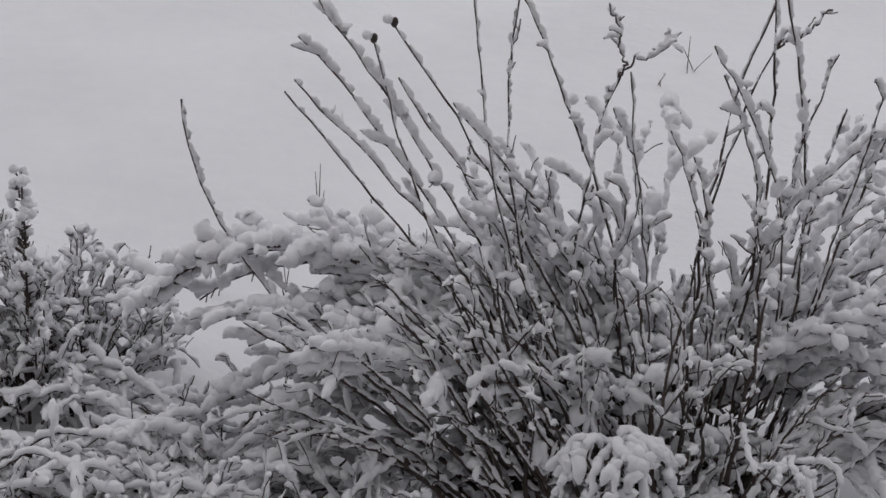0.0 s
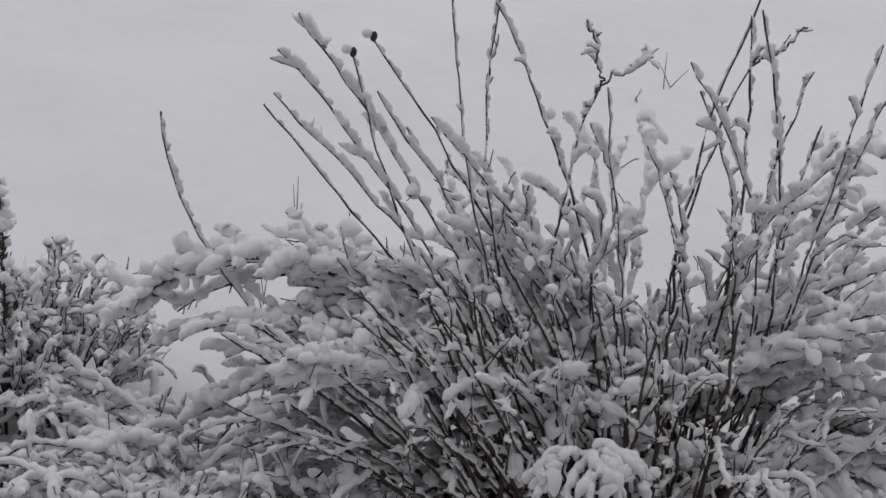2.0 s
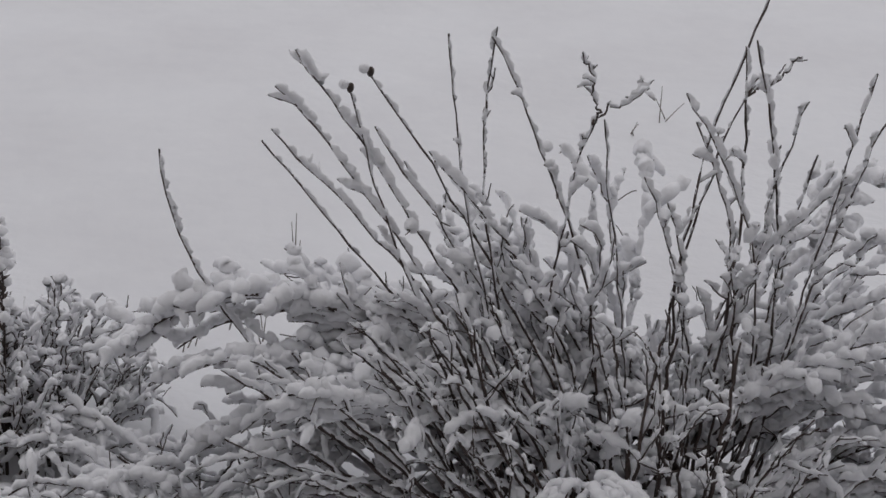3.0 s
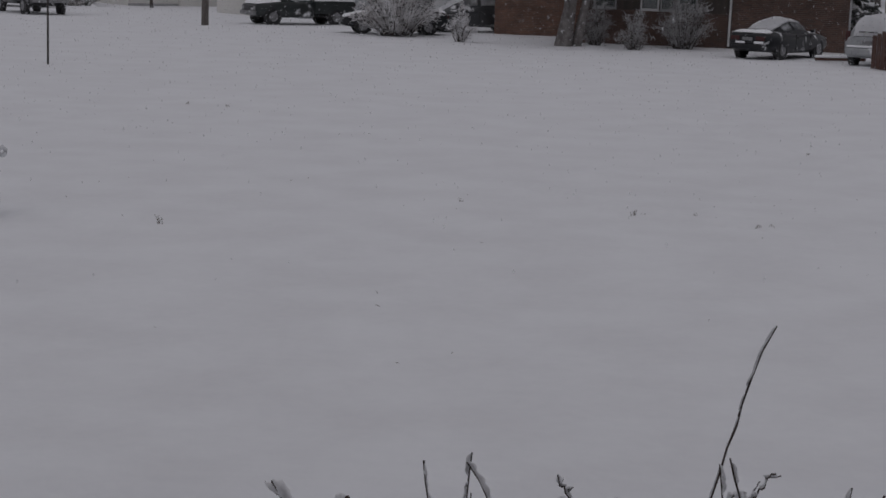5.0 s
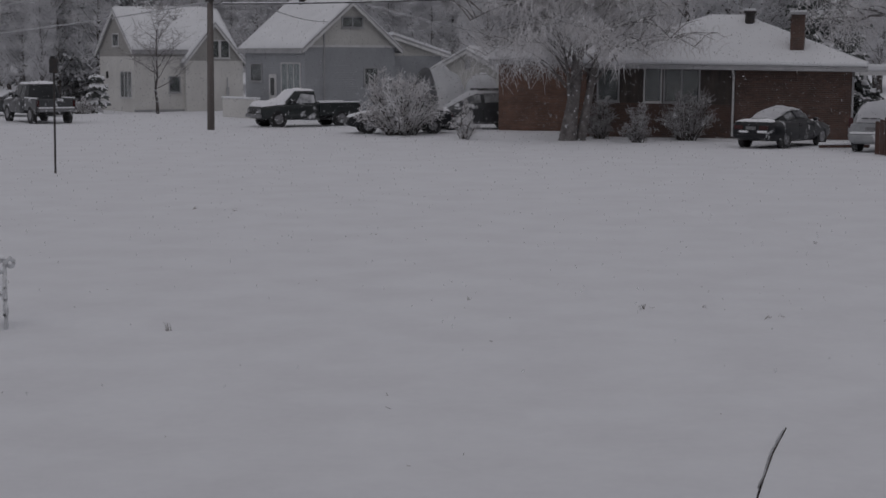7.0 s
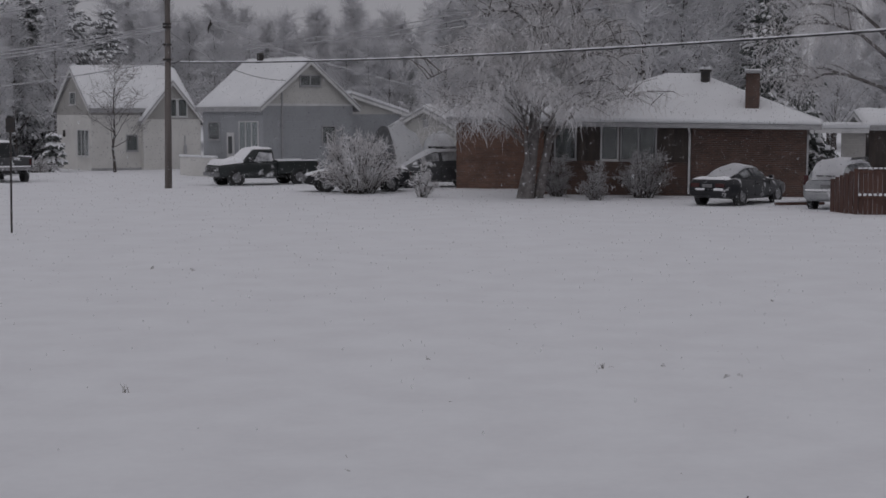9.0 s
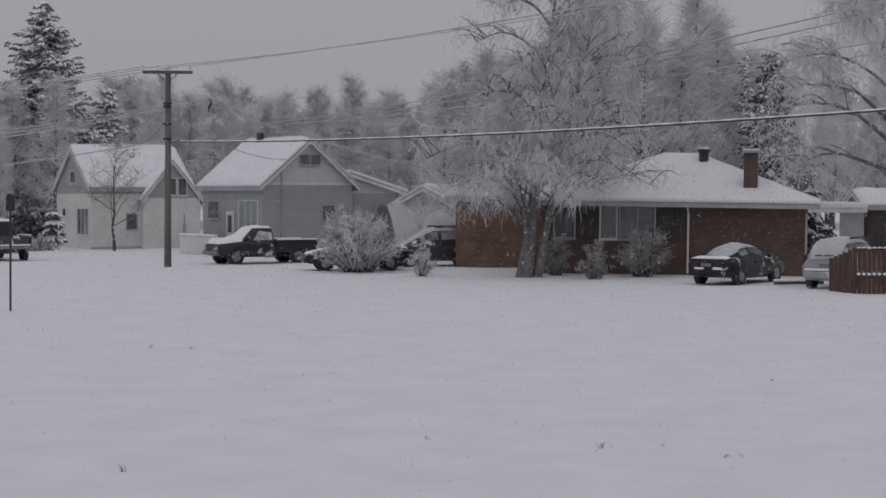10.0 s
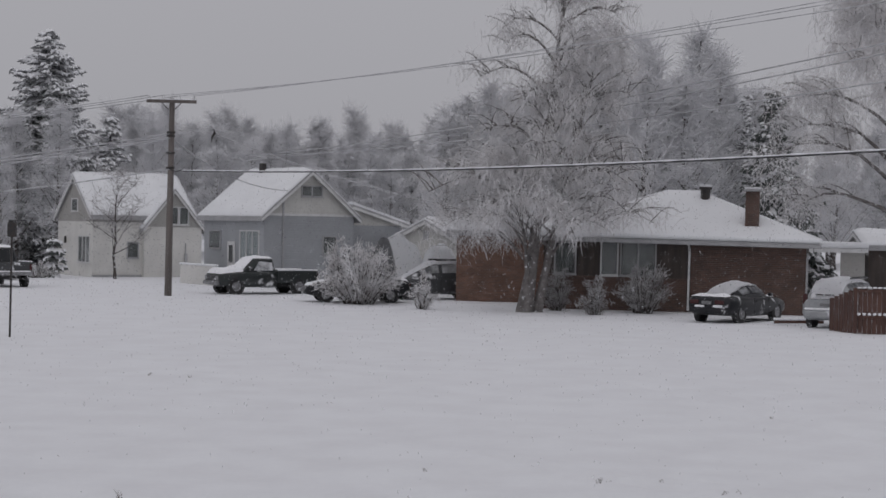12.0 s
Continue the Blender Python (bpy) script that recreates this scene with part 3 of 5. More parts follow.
part("side_panel", block(2.45, 3.6, 0.0, 0.08, -0.2, 2.346), GREYSIDE, carport)
part("low_wall", block(0.144, 1.346, 0.02, 0.10, -0.2, 0.75), TRIM, carport)


# ---- the house and deck from which the field is seen, behind the camera ----
own_house = thing("own_house", pose(0, 0, 0), "dark brown timber house wall with a roof overhang", "house", kind="structure")
part("wall", block(-9, 9, -1.6, -1.3, -0.3, 7.2), BROWNWALL, own_house)
part("deck", block(-5, 5, -1.298, 0.35, 1.50, 1.62), BROWNWALL, own_house)
part("roof", block(-9.5, 9.5, -6, -0.5, 7.204, 7.4), GREYTRIM, own_house)
for x in (-4.8, 0, 4.8):
    part("deck_post", block(x - 0.07, x + 0.07, 0.15, 0.29, -0.2, 1.498), BROWNWALL, own_house)


# ---- trees ----
def branching(rng, base, lean, height, r0, limbs, reach, rise, droop, twigs, twig_len, start=0.25, trunk_pts=9, sub=5, taper_top=0.25, hang=0.0):
    """Trunk with limbs and sub-limbs (one gatherer) and many fine twigs (another)."""
    wood, fine = Tubes(), Tubes()
    base = np.asarray(base, float)
    top = base + np.array([lean[0], lean[1], height])
    tr = bend(base, top, 0, trunk_pts, 0.06 * height, rng)
    wood.add(tr, np.linspace(r0, r0 * 0.12, trunk_pts) * np.concatenate([[1.35], np.ones(trunk_pts - 1)]), 8)
    seeds, dirs = [], []
    for i in range(limbs):
        s = start + (1 - start) * ((i + rng.random()) / limbs)
        k = s * (trunk_pts - 1)
        o = tr[int(k)] + (tr[min(int(k) + 1, trunk_pts - 1)] - tr[int(k)]) * (k - int(k))
        az = i * 2.4 + rng.normal(0, 0.4)
        ln = reach * (1 - (s - start) / (1 - start) * (1 - taper_top)) * rng.uniform(0.7, 1.15)
        end = o + np.array([math.cos(az) * ln, math.sin(az) * ln, ln * (rise + rng.normal(0, 0.15))])
        p = bend(o, end, -droop * ln, 7, 0.12 * ln, rng)
        rl = r0 * 0.38 * (1 - 0.6 * s)
        wood.add(p, np.linspace(rl, rl * 0.2, 7), 5)
        for j in range(sub):
            q = rng.uniform(0.3, 1.0)
            kk = q * 6
            o2 = p[int(min(kk, 5))] + (p[int(min(kk, 5)) + 1] - p[int(min(kk, 5))]) * (kk - int(min(kk, 5)))
            d = (end - o) / ln + rng.normal(0, 0.6, 3)
            d[2] = d[2] * 0.7 + 0.15
            d /= max(1.0, np.linalg.norm(d))
            l2 = ln * rng.uniform(0.25, 0.5)
            p2 = bend(o2, o2 + d * l2, -0.12 * l2, 5, 0.1 * l2, rng)
            wood.add(p2, np.linspace(rl * 0.35, rl * 0.1, 5), 4)
            seeds.append(p2)
        seeds.append(p[2:])
    pts = np.concatenate(seeds)
    pick = pts[rng.integers(0, len(pts), twigs)] + rng.normal(0, 0.05 * reach, (twigs, 3))
    d = rng.normal(0, 1, (twigs, 3))
    d[:, 2] = d[:, 2] * 0.5 - hang
    d /= np.linalg.norm(d, axis=1)[:, None]
    ln = twig_len * rng.uniform(0.5, 1.3, twigs)
    s = np.linspace(0, 1, 5)
    P = pick[:, None, :] + d[:, None, :] * (ln[:, None] * s)[..., None]
    P[:, :, 2] -= (hang * 0.9 * ln)[:, None] * (s ** 2)[None, :]
    P += rng.normal(0, 0.03 * twig_len, P.shape)
    return wood, fine, P


def tree(name, m, label, seed, bark, twig_mat, trunks, twig_r, group="", category="tree", **kw):
    rng = np.random.default_rng(seed)
    t = thing(name, m, label, category, group)
    fine_all = Tubes()
    for base, lean, h, r0 in trunks:
        wood, fine, P = branching(rng, base, lean, h, r0, **kw)
        part("trunk", wood.mesh("trunk"), bark, t)
        R = np.linspace(1.0, 0.45, 5)[None, :] * twig_r * rng.uniform(0.6, 1.4, (len(P), 1))
        fine_all.batch(P, R, 3)
    part("crown", fine_all.mesh("crown"), twig_mat, t, kind="stuff")
    return t


def spruce(name, m, h, spread, seed, label, snow=1.0, group="", needles=NEEDLE):
    rng = np.random.default_rng(seed)
    t = thing(name, m, label, "spruce", group)
    w = Tubes()
    w.add(bend((0, 0, -0.1), (0, 0, h), 0, 8, 0.05 * h, rng), np.linspace(0.02 * h, 0.01, 8), 7)
    part("trunk", w.mesh("trunk"), DARKBARK, t)
    green, white = Tubes(), Tubes()
    PG, PW = [], []
    layers = int(h * 2.4)
    for i in range(layers):
        f = (i + rng.random()) / layers
        z = h * (0.06 + 0.93 * f)
        ln = spread * (1 - f) ** 0.62 * rng.uniform(0.75, 1.2) + 0.15 + 0.05 * spread
        for k in range(9):
            az = rng.uniform(0, 6.28)
            L = ln * rng.uniform(0.6, 1.15)
            a = np.array([0, 0, z + rng.normal(0, 0.02 * h)])
            b = a + np.array([math.cos(az) * L, math.sin(az) * L, -0.30 * L + 0.10 * L * f])
            p = bend(a, b, 0.12 * L, 6)
            side = np.array([-math.sin(az), math.cos(az), 0])
            n = max(6, int(L * 9))
            for j in range(n):
                q = (j + rng.random()) / n
                o = a + (b - a) * q
                o[2] -= 0.12 * L * 4 * q * (1 - q)
                sd = side * (1 if j % 2 else -1) * rng.uniform(0.5, 1) + (b - a) / L * 0.7 + np.array([0, 0, rng.normal(-0.25, 0.25)])
                tl = (0.25 + 0.35 * L * (1 - q) * 0.5) * rng.uniform(0.7, 1.2)
                e = o + sd * tl
                PG.append(np.stack([o, (o + e) / 2 + [0, 0, 0.02], e]))
                if rng.random() < 0.55 * snow:
                    up = np.array([0, 0, 0.06])
                    PW.append(np.stack([o + up, (o + e) / 2 + up * 1.3, o + (e - o) * 0.9 + up * 0.6]))
    PG, PW = np.array(PG), np.array(PW)
    green.batch(PG, np.array([0.085, 0.08, 0.03])[None, :] * rng.uniform(0.7, 1.3, (len(PG), 1)), 4)
    white.batch(PW, np.array([0.085, 0.095, 0.04])[None, :] * rng.uniform(0.5, 1.4, (len(PW), 1)), 5)
    part("crown", green.mesh("crown"), needles, t, kind="stuff")
    part("snow_load", white.mesh("snow_load"), SNOW, t, "lumps of snow on the boughs", kind="stuff")
    return t


birch = tree("birch_tree", pose(3.41, 65.9, 0), "tall two-stemmed birch with drooping frost-covered twigs", 5, TREEBARK, FROST,
             [((-0.15, 0, -0.1), (1.7, 0.5, 14.5), 14.5, 0.27), ((0.3, 0.1, -0.1), (2.3, -0.3, 11.0), 11.0, 0.18), ((-0.05, -0.2, 0.9), (-0.6, -0.7, 4.6), 4.6, 0.09)], 0.0115,
             limbs=38, reach=4.1, rise=0.30, droop=0.26, twigs=6200, twig_len=0.48, start=0.20, sub=11, hang=0.6)
right_tree = tree("birch_tree", pose(19.4, 72.0, 0), "large birch with arching limbs and hanging frosted twigs", 11, TREEBARK, FROST,
                  [((0, 0, -0.1), (-0.8, 0, 16.0), 16.0, 0.32)], 0.013, limbs=28, reach=6.5, rise=0.35, droop=0.2, twigs=12500, twig_len=0.85, start=0.2, sub=9, hang=0.55)
young = tree("young_tree", pose(-18.52, 95.5, 0), "slender bare young tree dusted with snow", 3, DARKBARK, FROSTDARK,
             [((0, 0, -0.1), (0.1, 0, 5.9), 5.9, 0.085)], 0.014, limbs=20, reach=2.5, rise=0.85, droop=-0.03, twigs=420, twig_len=0.6, start=0.22, sub=5, hang=-0.3)

spruce("spruce_tree", pose(-27.7, 118, 0), 16.4, 6.2, 1, "tall snow-laden spruce standing above the houses", 1.5, needles=HAZENEEDLE)
spruce("spruce_tree", pose(-23.6, 120, 0), 10.5, 2.2, 2, "narrow spruce laden with snow", 1.4, needles=HAZENEEDLE)
spruce("spruce_tree", pose(18.7, 96, 0), 11.3, 2.9, 4, "dark spruce with snow on its boughs", 0.45)
spruce("spruce_tree", pose(18.3, 104, 0), 11.6, 1.1, 6, "thin spruce with snow on its boughs", 0.7, needles=HAZENEEDLE)
spruce("small_spruce", pose(-21.9, 95.5, 0), 2.2, 0.8, 7, "small snow-covered spruce beside the white house", 1.2)
spruce("small_spruce", pose(16.3, 74.5, 0), 2.6, 1.1, 8, "small dark spruce with snowy boughs", 0.8)

# frosted woods behind the houses
wood_kinds = []
for i, (h, reach, hang) in enumerate(((13, 2.6, 0.0), (13.6, 2.2, -0.3), (12.4, 2.8, 0.2), (14, 2.3, -0.2))):
    wood_kinds.append(tree("bare_tree", pose(-30 + i * 21, 165, 0), "tall bare tree white with hoarfrost", 20 + i, DARKBARK, FARHAZEFROST,
                           [((0, 0, -0.1), (0.4, 0, h), h, 0.2)], 0.026, "frosted woods", limbs=34, reach=reach, rise=1.15, droop=0.03, twigs=2600, twig_len=1.1, start=0.12, sub=5, hang=hang))
rw = random.Random(8)
for row, (yy, x0, x1, step, sc) in enumerate(((150, -36, 40, 2.3, 0.80), (162, -60, 60, 2.3, 0.90), (176, -66, 66, 2.3, 0.99), (188, -40, 30, 2.2, 1.05), (102, 6, 17, 1.9, 0.92), (108, 1, 19, 2.4, 0.90), (115, 1, 24, 2.4, 0.95), (101, 9.5, 15.5, 2.0, 1.0), (85, 10.6, 12.4, 1.7, 0.90), (112, -42, -24.5, 2.6, 0.78), (106, -40, -25.5, 2.6, 0.55))):
    x = x0
    while x < x1:
        k = sc * rw.uniform(0.86, 1.08)
        # an open lane beside the dark spruce
        if 0.200 < x / yy < 0.219:
            x += step
            continue
        c = copy_thing(wood_kinds[rw.randrange(4)], pose(x + rw.uniform(-1, 1), yy + rw.uniform(-3, 3), 0, 0, 0, rw.uniform(0, 360)) @ Matrix.Diagonal((k, k, k, 1)))
        x += step * rw.uniform(0.7, 1.2)


# ---- round garden bushes ----
def bush(name, m, w, h, n, seed, label, mat=FROST, vase=0.5, r=0.012, foot=0.3):
    rng = np.random.default_rng(seed)
    t = thing(name, m, label, "shrub")
    wood, fine = Tubes(), Tubes()
    allp = []
    for i in range(n):
        az, q = rng.uniform(0, 6.28), math.sqrt(rng.random())
        o = np.array([math.cos(az) * foot * q * w / 2, math.sin(az) * foot * q * w / 2, -0.05])
        zz = h * math.sqrt(max(0.08, 1 - (q * 0.95) ** 2)) * rng.uniform(0.6, 1.05)
        e = np.array([math.cos(az) * q * w / 2, math.sin(az) * q * w / 2, zz])
        p = bend(o, e, -vase * 0.15 * h, 6, 0.15, rng)
        wood.add(p, np.linspace(0.022, 0.008, 6), 4)
        allp.append(p[1:])
    allp = np.concatenate(allp)
    m_ = n * 26
    pk = allp[rng.integers(0, len(allp), m_)] + rng.normal(0, 0.05, (m_, 3))
    d = rng.normal(0, 1, (m_, 3)) + [0, 0, 0.45]
    d /= np.linalg.norm(d, axis=1)[:, None]
    s = np.linspace(0, 1, 4)
    P = pk[:, None, :] + d[:, None, :] * ((0.13 * h * rng.uniform(0.5, 1.4, m_))[:, None] * s)[..., None]
    P += rng.normal(0, 0.02, P.shape)
    P[:, :, 2] = np.maximum(P[:, :, 2], 0.02)
    fine.batch(P, np.linspace(1, 0.4, 4)[None, :] * r * rng.uniform(0.5, 1.5, (m_, 1)), 3)
    part("stem_clump", wood.mesh("stems"), DARKBARK, t, kind="stuff")
    part("twig_crown", fine.mesh("twigs"), mat, t, kind="stuff")
    return t


bush("round_bush", pose(-3.46, 70.4, 0), 3.7, 2.75, 150, 1, "big round bare bush white with frost and snow", r=0.014)
bush("vase_bush", pose(-0.76, 66.7, 0), 1.25, 1.45, 24, 2, "small vase-shaped bare bush covered in frost", vase=0.9, foot=0.25)
bush("vase_bush", pose(5.82, 64.6, 0), 1.3, 1.5, 26, 3, "small dark bare bush dusted with snow", FROSTDARK, 0.7, foot=0.3)
bush("round_bush", pose(7.9, 66.6, 0), 2.4, 2.0, 60, 4, "loose bare bush before a brick wall", FROSTDARK, 0.6)
bush("round_bush", pose(4.6, 67.5, 0), 1.6, 1.7, 34, 5, "loose bare bush dusted with snow", FROSTDARK, 0.6)
bush("low_bush", pose(-22.6, 95.0, 0), 2.4, 0.9, 40, 6, "low frosted bush beside the white house")


# ---- utility pole and lines ----
pole = thing("utility_pole", pose(-12.11, 74.8, 0, 0, 0.4, 0), "weathered wooden utility pole with a crossarm", "utility pole")
pt = Tubes()
pt.add(bend((0, 0, -0.4), (0, 0, 8.72), 0, 12), np.linspace(0.165, 0.115, 12), 14)
part("shaft", pt.mesh("shaft"), POLEWOOD, pole)
part("crossarm", block(-1.1, 1.1, -0.19, -0.125, 8.5, 8.64, 0.015), POLEWOOD, pole)
part("arm_snow", block(-1.08, 1.08, -0.19, -0.12, 8.644, 8.69, 0.02), SNOW, pole)
for s in (-1, 1):
    br = Tubes()
    br.add([(s * 0.42, -0.16, 8.5), (s * 0.12, -0.14, 8.2)], 0.02, 5)
    part("brace", br.mesh("brace"), IRON, pole)
for x in (-1.0, -0.4, 0.4, 1.0):
    part("insulator", disc(0.04, 8.69, 8.83, x, 0.155, 10), TRIM, pole, pos=pose(0, 0, 0, 90, 0, 0) @ pose(0, 0, 0, 0, 0, 0))
for z in (5.65, 7.05, 7.2, 6.3):
    part("bracket", block(-0.19, 0.19, -0.19, -0.11, z - 0.04, z + 0.05, 0.01), IRON, pole)


def line(a, b, sag, r, mat, name="power_line", label="thin snow-crusted overhead wire", n=60):
    t = Tubes()
    p = bend(a, b, sag, n)
    t.add(p, r, 6)
    ob = part(name, t.mesh(name), mat)
    tagged(ob, label, "cable", "overhead lines")
    return ob


PX, PY = -12.11, 74.8
for dx, dz in ((1.0, 0.0), (0.4, -0.30), (-0.4, -0.75)):
    line((PX + dx, PY - 0.15, 8.82), (20 + dx * 0.8, 30, 10.45 + dz), 0.5, 0.014, WIRE)
for dx in (-1.0, -0.4, 0.4):
    line((PX + dx, PY - 0.15, 8.82), (-70 + dx, 130, 9.5), 1.2, 0.02, WIRE)
cable = line((PX + 0.6, PY - 0.15, 5.52), (20, 30, 5.8), 0.42, 0.030, CABLE, "thick_cable", "thick black overhead cable with snow along its top")
cs = Tubes()
cs.add(bend((PX + 0.6, PY - 0.15, 5.555), (20, 30, 5.835), 0.42, 200), 0.026 + 0.010 * np.sin(np.arange(200) * 1.7) * np.sin(np.arange(200) * 0.37), 6)
part("snow_strip", cs.mesh("snow_strip"), SNOW, cable, "snow lying along the cable")
line((PX, PY - 0.15, 5.62), (PX + 0.6, PY - 0.15, 5.62), 0.12, 0.02, CABLE, "cable_loop", "black cable loop at the pole")
for z0, z1 in ((7.15, 6.4), (7.05, 6.0), (6.95, 5.6), (5.6, 4.6)):
    line((PX, PY - 0.15, z0), (-60, 100, z1), 1.5, 0.03, WIRE, label="snow-crusted service cable over the field")
line((PX, PY - 0.1, 7.0), (-7.9, 85.6, 4.95), 0.55, 0.022, WIRE, label="snow-crusted service wire to the blue house")
line((PX, PY - 0.1, 7.35), (-10.9, 80.0, 7.62), 0.05, 0.018, WIRE, label="thin service wire from the pole")
line((-10.9, 80.0, 7.62), (-9.6, 86.0, 7.9), 0.05, 0.018, WIRE, label="thin service wire from the pole")
line((-10.9, 80.0, 7.45), (0.6, 74.4, 4.1), 0.25, 0.020, WIRE, label="snow-crusted service wire to the bungalow")
clamp = Tubes()
clamp.add([(-10.9, 80.0, 7.66), (-10.86, 80.0, 7.5), (-10.98, 80.0, 7.30), (-11.0, 80.0, 7.05)], [0.05, 0.07, 0.05, 0.03], 6)
tagged(part("wire_clamp", clamp.mesh("wire_clamp"), IRON), "dark clamp joining thin overhead wires", "clamp", "overhead lines")
for z0, z1 in ((9.05, 9.65), (8.7, 9.35), (9.04, 8.24)):
    line((-17, 145, z0), (20, 30, z1), 0.85, 0.028, WIRE)


# ---- post with a dark box ----
post = thing("feeder_post", pose(-12.06, 47.3, 0, 0, 0.5, 0), "thin dark post with a small dark box on top", "post")
tt = Tubes()
tt.add([(0, 0, -0.3), (0, 0, 1.5), (0, 0, 2.85)], 0.03, 8)
part("pole", tt.mesh("pole"), IRON, post)
part("box", block(-0.12, 0.12, -0.1, 0.1, 2.78, 3.2, 0.04), IRON, post)
part("box_roof", block(-0.09, 0.09, -0.08, 0.08, 3.2, 3.26, 0.02), PLASTIC, post)


# ---- cast bench ----
bench = thing("garden_bench", pose(-6.37, 20.2, 0, 0, 0, 15) @ Matrix.Diagonal((1, 1, 0.92, 1)), "ornate pale cast-metal garden bench in the snow", "bench")


def bench_end(x):
    t = Tubes()
    for pts in (((0, -0.28, -0.03), (0.02, -0.26, 0.22), (0, -0.22, 0.40), (0, 0.16, 0.42), (0, 0.22, 0.2), (0, 0.26, -0.03)),
                ((0, 0.16, 0.40), (0, 0.2, 0.6), (0, 0.26, 0.86)),
                ((0, -0.24, 0.40), (0, -0.26, 0.56), (0, -0.2, 0.64), (0, 0.2, 0.66)),
                ((0, -0.22, 0.18), (0, 0.0, 0.28), (0, 0.22, 0.16)), ((0, -0.15, 0.42), (0, 0.0, 0.54), (0, 0.15, 0.44)),
                ((0, 0.22, 0.80), (0.07, 0.24, 0.88), (0.12, 0.25, 0.82), (0.08, 0.25, 0.75), (0.03, 0.24, 0.79))):
        p = np.array(pts)
        k = np.linspace(0, len(p) - 1, 16)
        q = np.stack([np.interp(k, range(len(p)), p[:, i]) for i in range(3)], -1)
        t.add(q, 0.026 + 0.006 * np.sin(np.arange(16) * 2.1), 7)
    return part("end_frame", t.mesh("end_frame"), BENCHMETAL, bench, pos=pose(x, 0, 0))


bench_end(0.55)
bench_end(-0.65)
for k in range(5):
    part("seat_slat", block(-0.64, 0.54, -0.22 + 0.085 * k, -0.155 + 0.085 * k, 0.43, 0.455, 0.006), BENCHMETAL, bench)
part("seat_snow", block(-0.66, 0.56, -0.24, 0.18, 0.457, 0.52, 0.03), SNOW, bench)
for k, z in enumerate((0.70, 0.84)):
    part("back_rail", block(-0.64, 0.54, 0.19 + k * 0.05, 0.225 + k * 0.05, z - 0.025, z + 0.025, 0.008), BENCHMETAL, bench)
for k in range(9):
    tb = Tubes()
    x = -0.58 + k * 0.135
    tb.add(bend((x, 0.2, 0.70), (x + (0.09 if k % 2 else -0.09), 0.25, 0.84), 0.0, 6), 0.014, 6)
    part("back_scroll", tb.mesh("back_scroll"), BENCHMETAL, bench)
part("rail_snow", block(-0.66, 0.56, 0.21, 0.29, 0.867, 0.91, 0.018), SNOW, bench)


# ---- red board fence ----
fence = thing("board_fence", pose(13.1, 55.6, 0, 0, 0, -3), "red-stained wooden board fence with snow on its rail", "fence")
for i in range(26):
    x = 0.55 + i * 0.155
    part("board", block(x, x + 0.145, 0, 0.025, -0.05, 1.48 + 0.02 * math.sin(i * 2.3), 0.004), FENCEWOOD, fence)
for i in range(6):
    y = 0.03 + i * 0.30
    part("board", block(-0.03 + i * 0.0, 0.0, 0, 0.26, -0.05, 1.1 + 0.38 * (1 - i / 5), 0.004), FENCEWOOD, fence, pos=pose(0.54 - 0.1 * i, y, 0, 0, 0, 18))
part("rail", block(0.5, 4.6, -0.07, -0.003, 0.52, 0.60, 0.008), FENCEWOOD, fence)
part("rail", block(0.5, 4.6, -0.05, -0.003, 1.36, 1.44, 0.008), FENCEWOOD, fence)
part("post", block(0.40, 0.52, -0.06, 0.06, -0.2, 1.5, 0.01), FENCEWOOD, fence)
for i in range(24):
    x = 0.52 + i * 0.168
    part("rail_snow", block(x, x + 0.11, -0.085, -0.004, 0.603, 0.69, 0.03), SNOW, fence)
    part("top_snow", block(x, x + 0.13, -0.05, 0.03, 1.49, 1.54, 0.02), SNOW, fence)


# ---- parked vehicles ----
def loft(sections, round_=0.28):
    """A skin over cross-sections (x, half width, low z, high z), corners rounded."""
    bm = bmesh.new()
    rings = []
    for x, w, z0, z1 in sections:
        h = (z1 - z0) / 2
        r = min(w, h) * round_ * 2
        ring = []
        for sy, sz, a0 in ((1, 1, 0), (-1, 1, 90), (-1, -1, 180), (1, -1, 270)):
            for k in range(3):
                a = radians(a0 + 45 * k)
                ring.append(bm.verts.new((x, sy * (w - r) + r * math.cos(a), (z0 + z1) / 2 + sz * (h - r) + r * math.sin(a))))
        rings.append(ring)
    for a, b in zip(rings, rings[1:]):
        for i in range(12):
            bm.faces.new((a[i], a[(i + 1) % 12], b[(i + 1) % 12], b[i]))
    bm.faces.new(rings[0])
    bm.faces.new(rings[-1][::-1])
    for f in bm.faces:
        f.smooth = len(f.verts) == 4
    return bm


def cabin(b0, b1, t0, t1, wb, wt, z0, z1, bevel=0.06):
    bm = bmesh.new()
    lo = [bm.verts.new(p) for p in ((b0, -wb, z0), (b1, -wb, z0), (b1, wb, z0), (b0, wb, z0))]
    hi = [bm.verts.new(p) for p in ((t0, -wt, z1), (t1, -wt, z1), (t1, wt, z1), (t0, wt, z1))]
    bm.faces.new(lo[::-1])
    bm.faces.new(hi)
    for i in range(4):
        j = (i + 1) % 4
        bm.faces.new((lo[i], lo[j], hi[j], hi[i]))
    bmesh.ops.bevel(bm, geom=list(bm.edges), offset=bevel, segments=3, affect="EDGES", profile=0.5)
    for f in bm.faces:
        f.smooth = True
    return bm


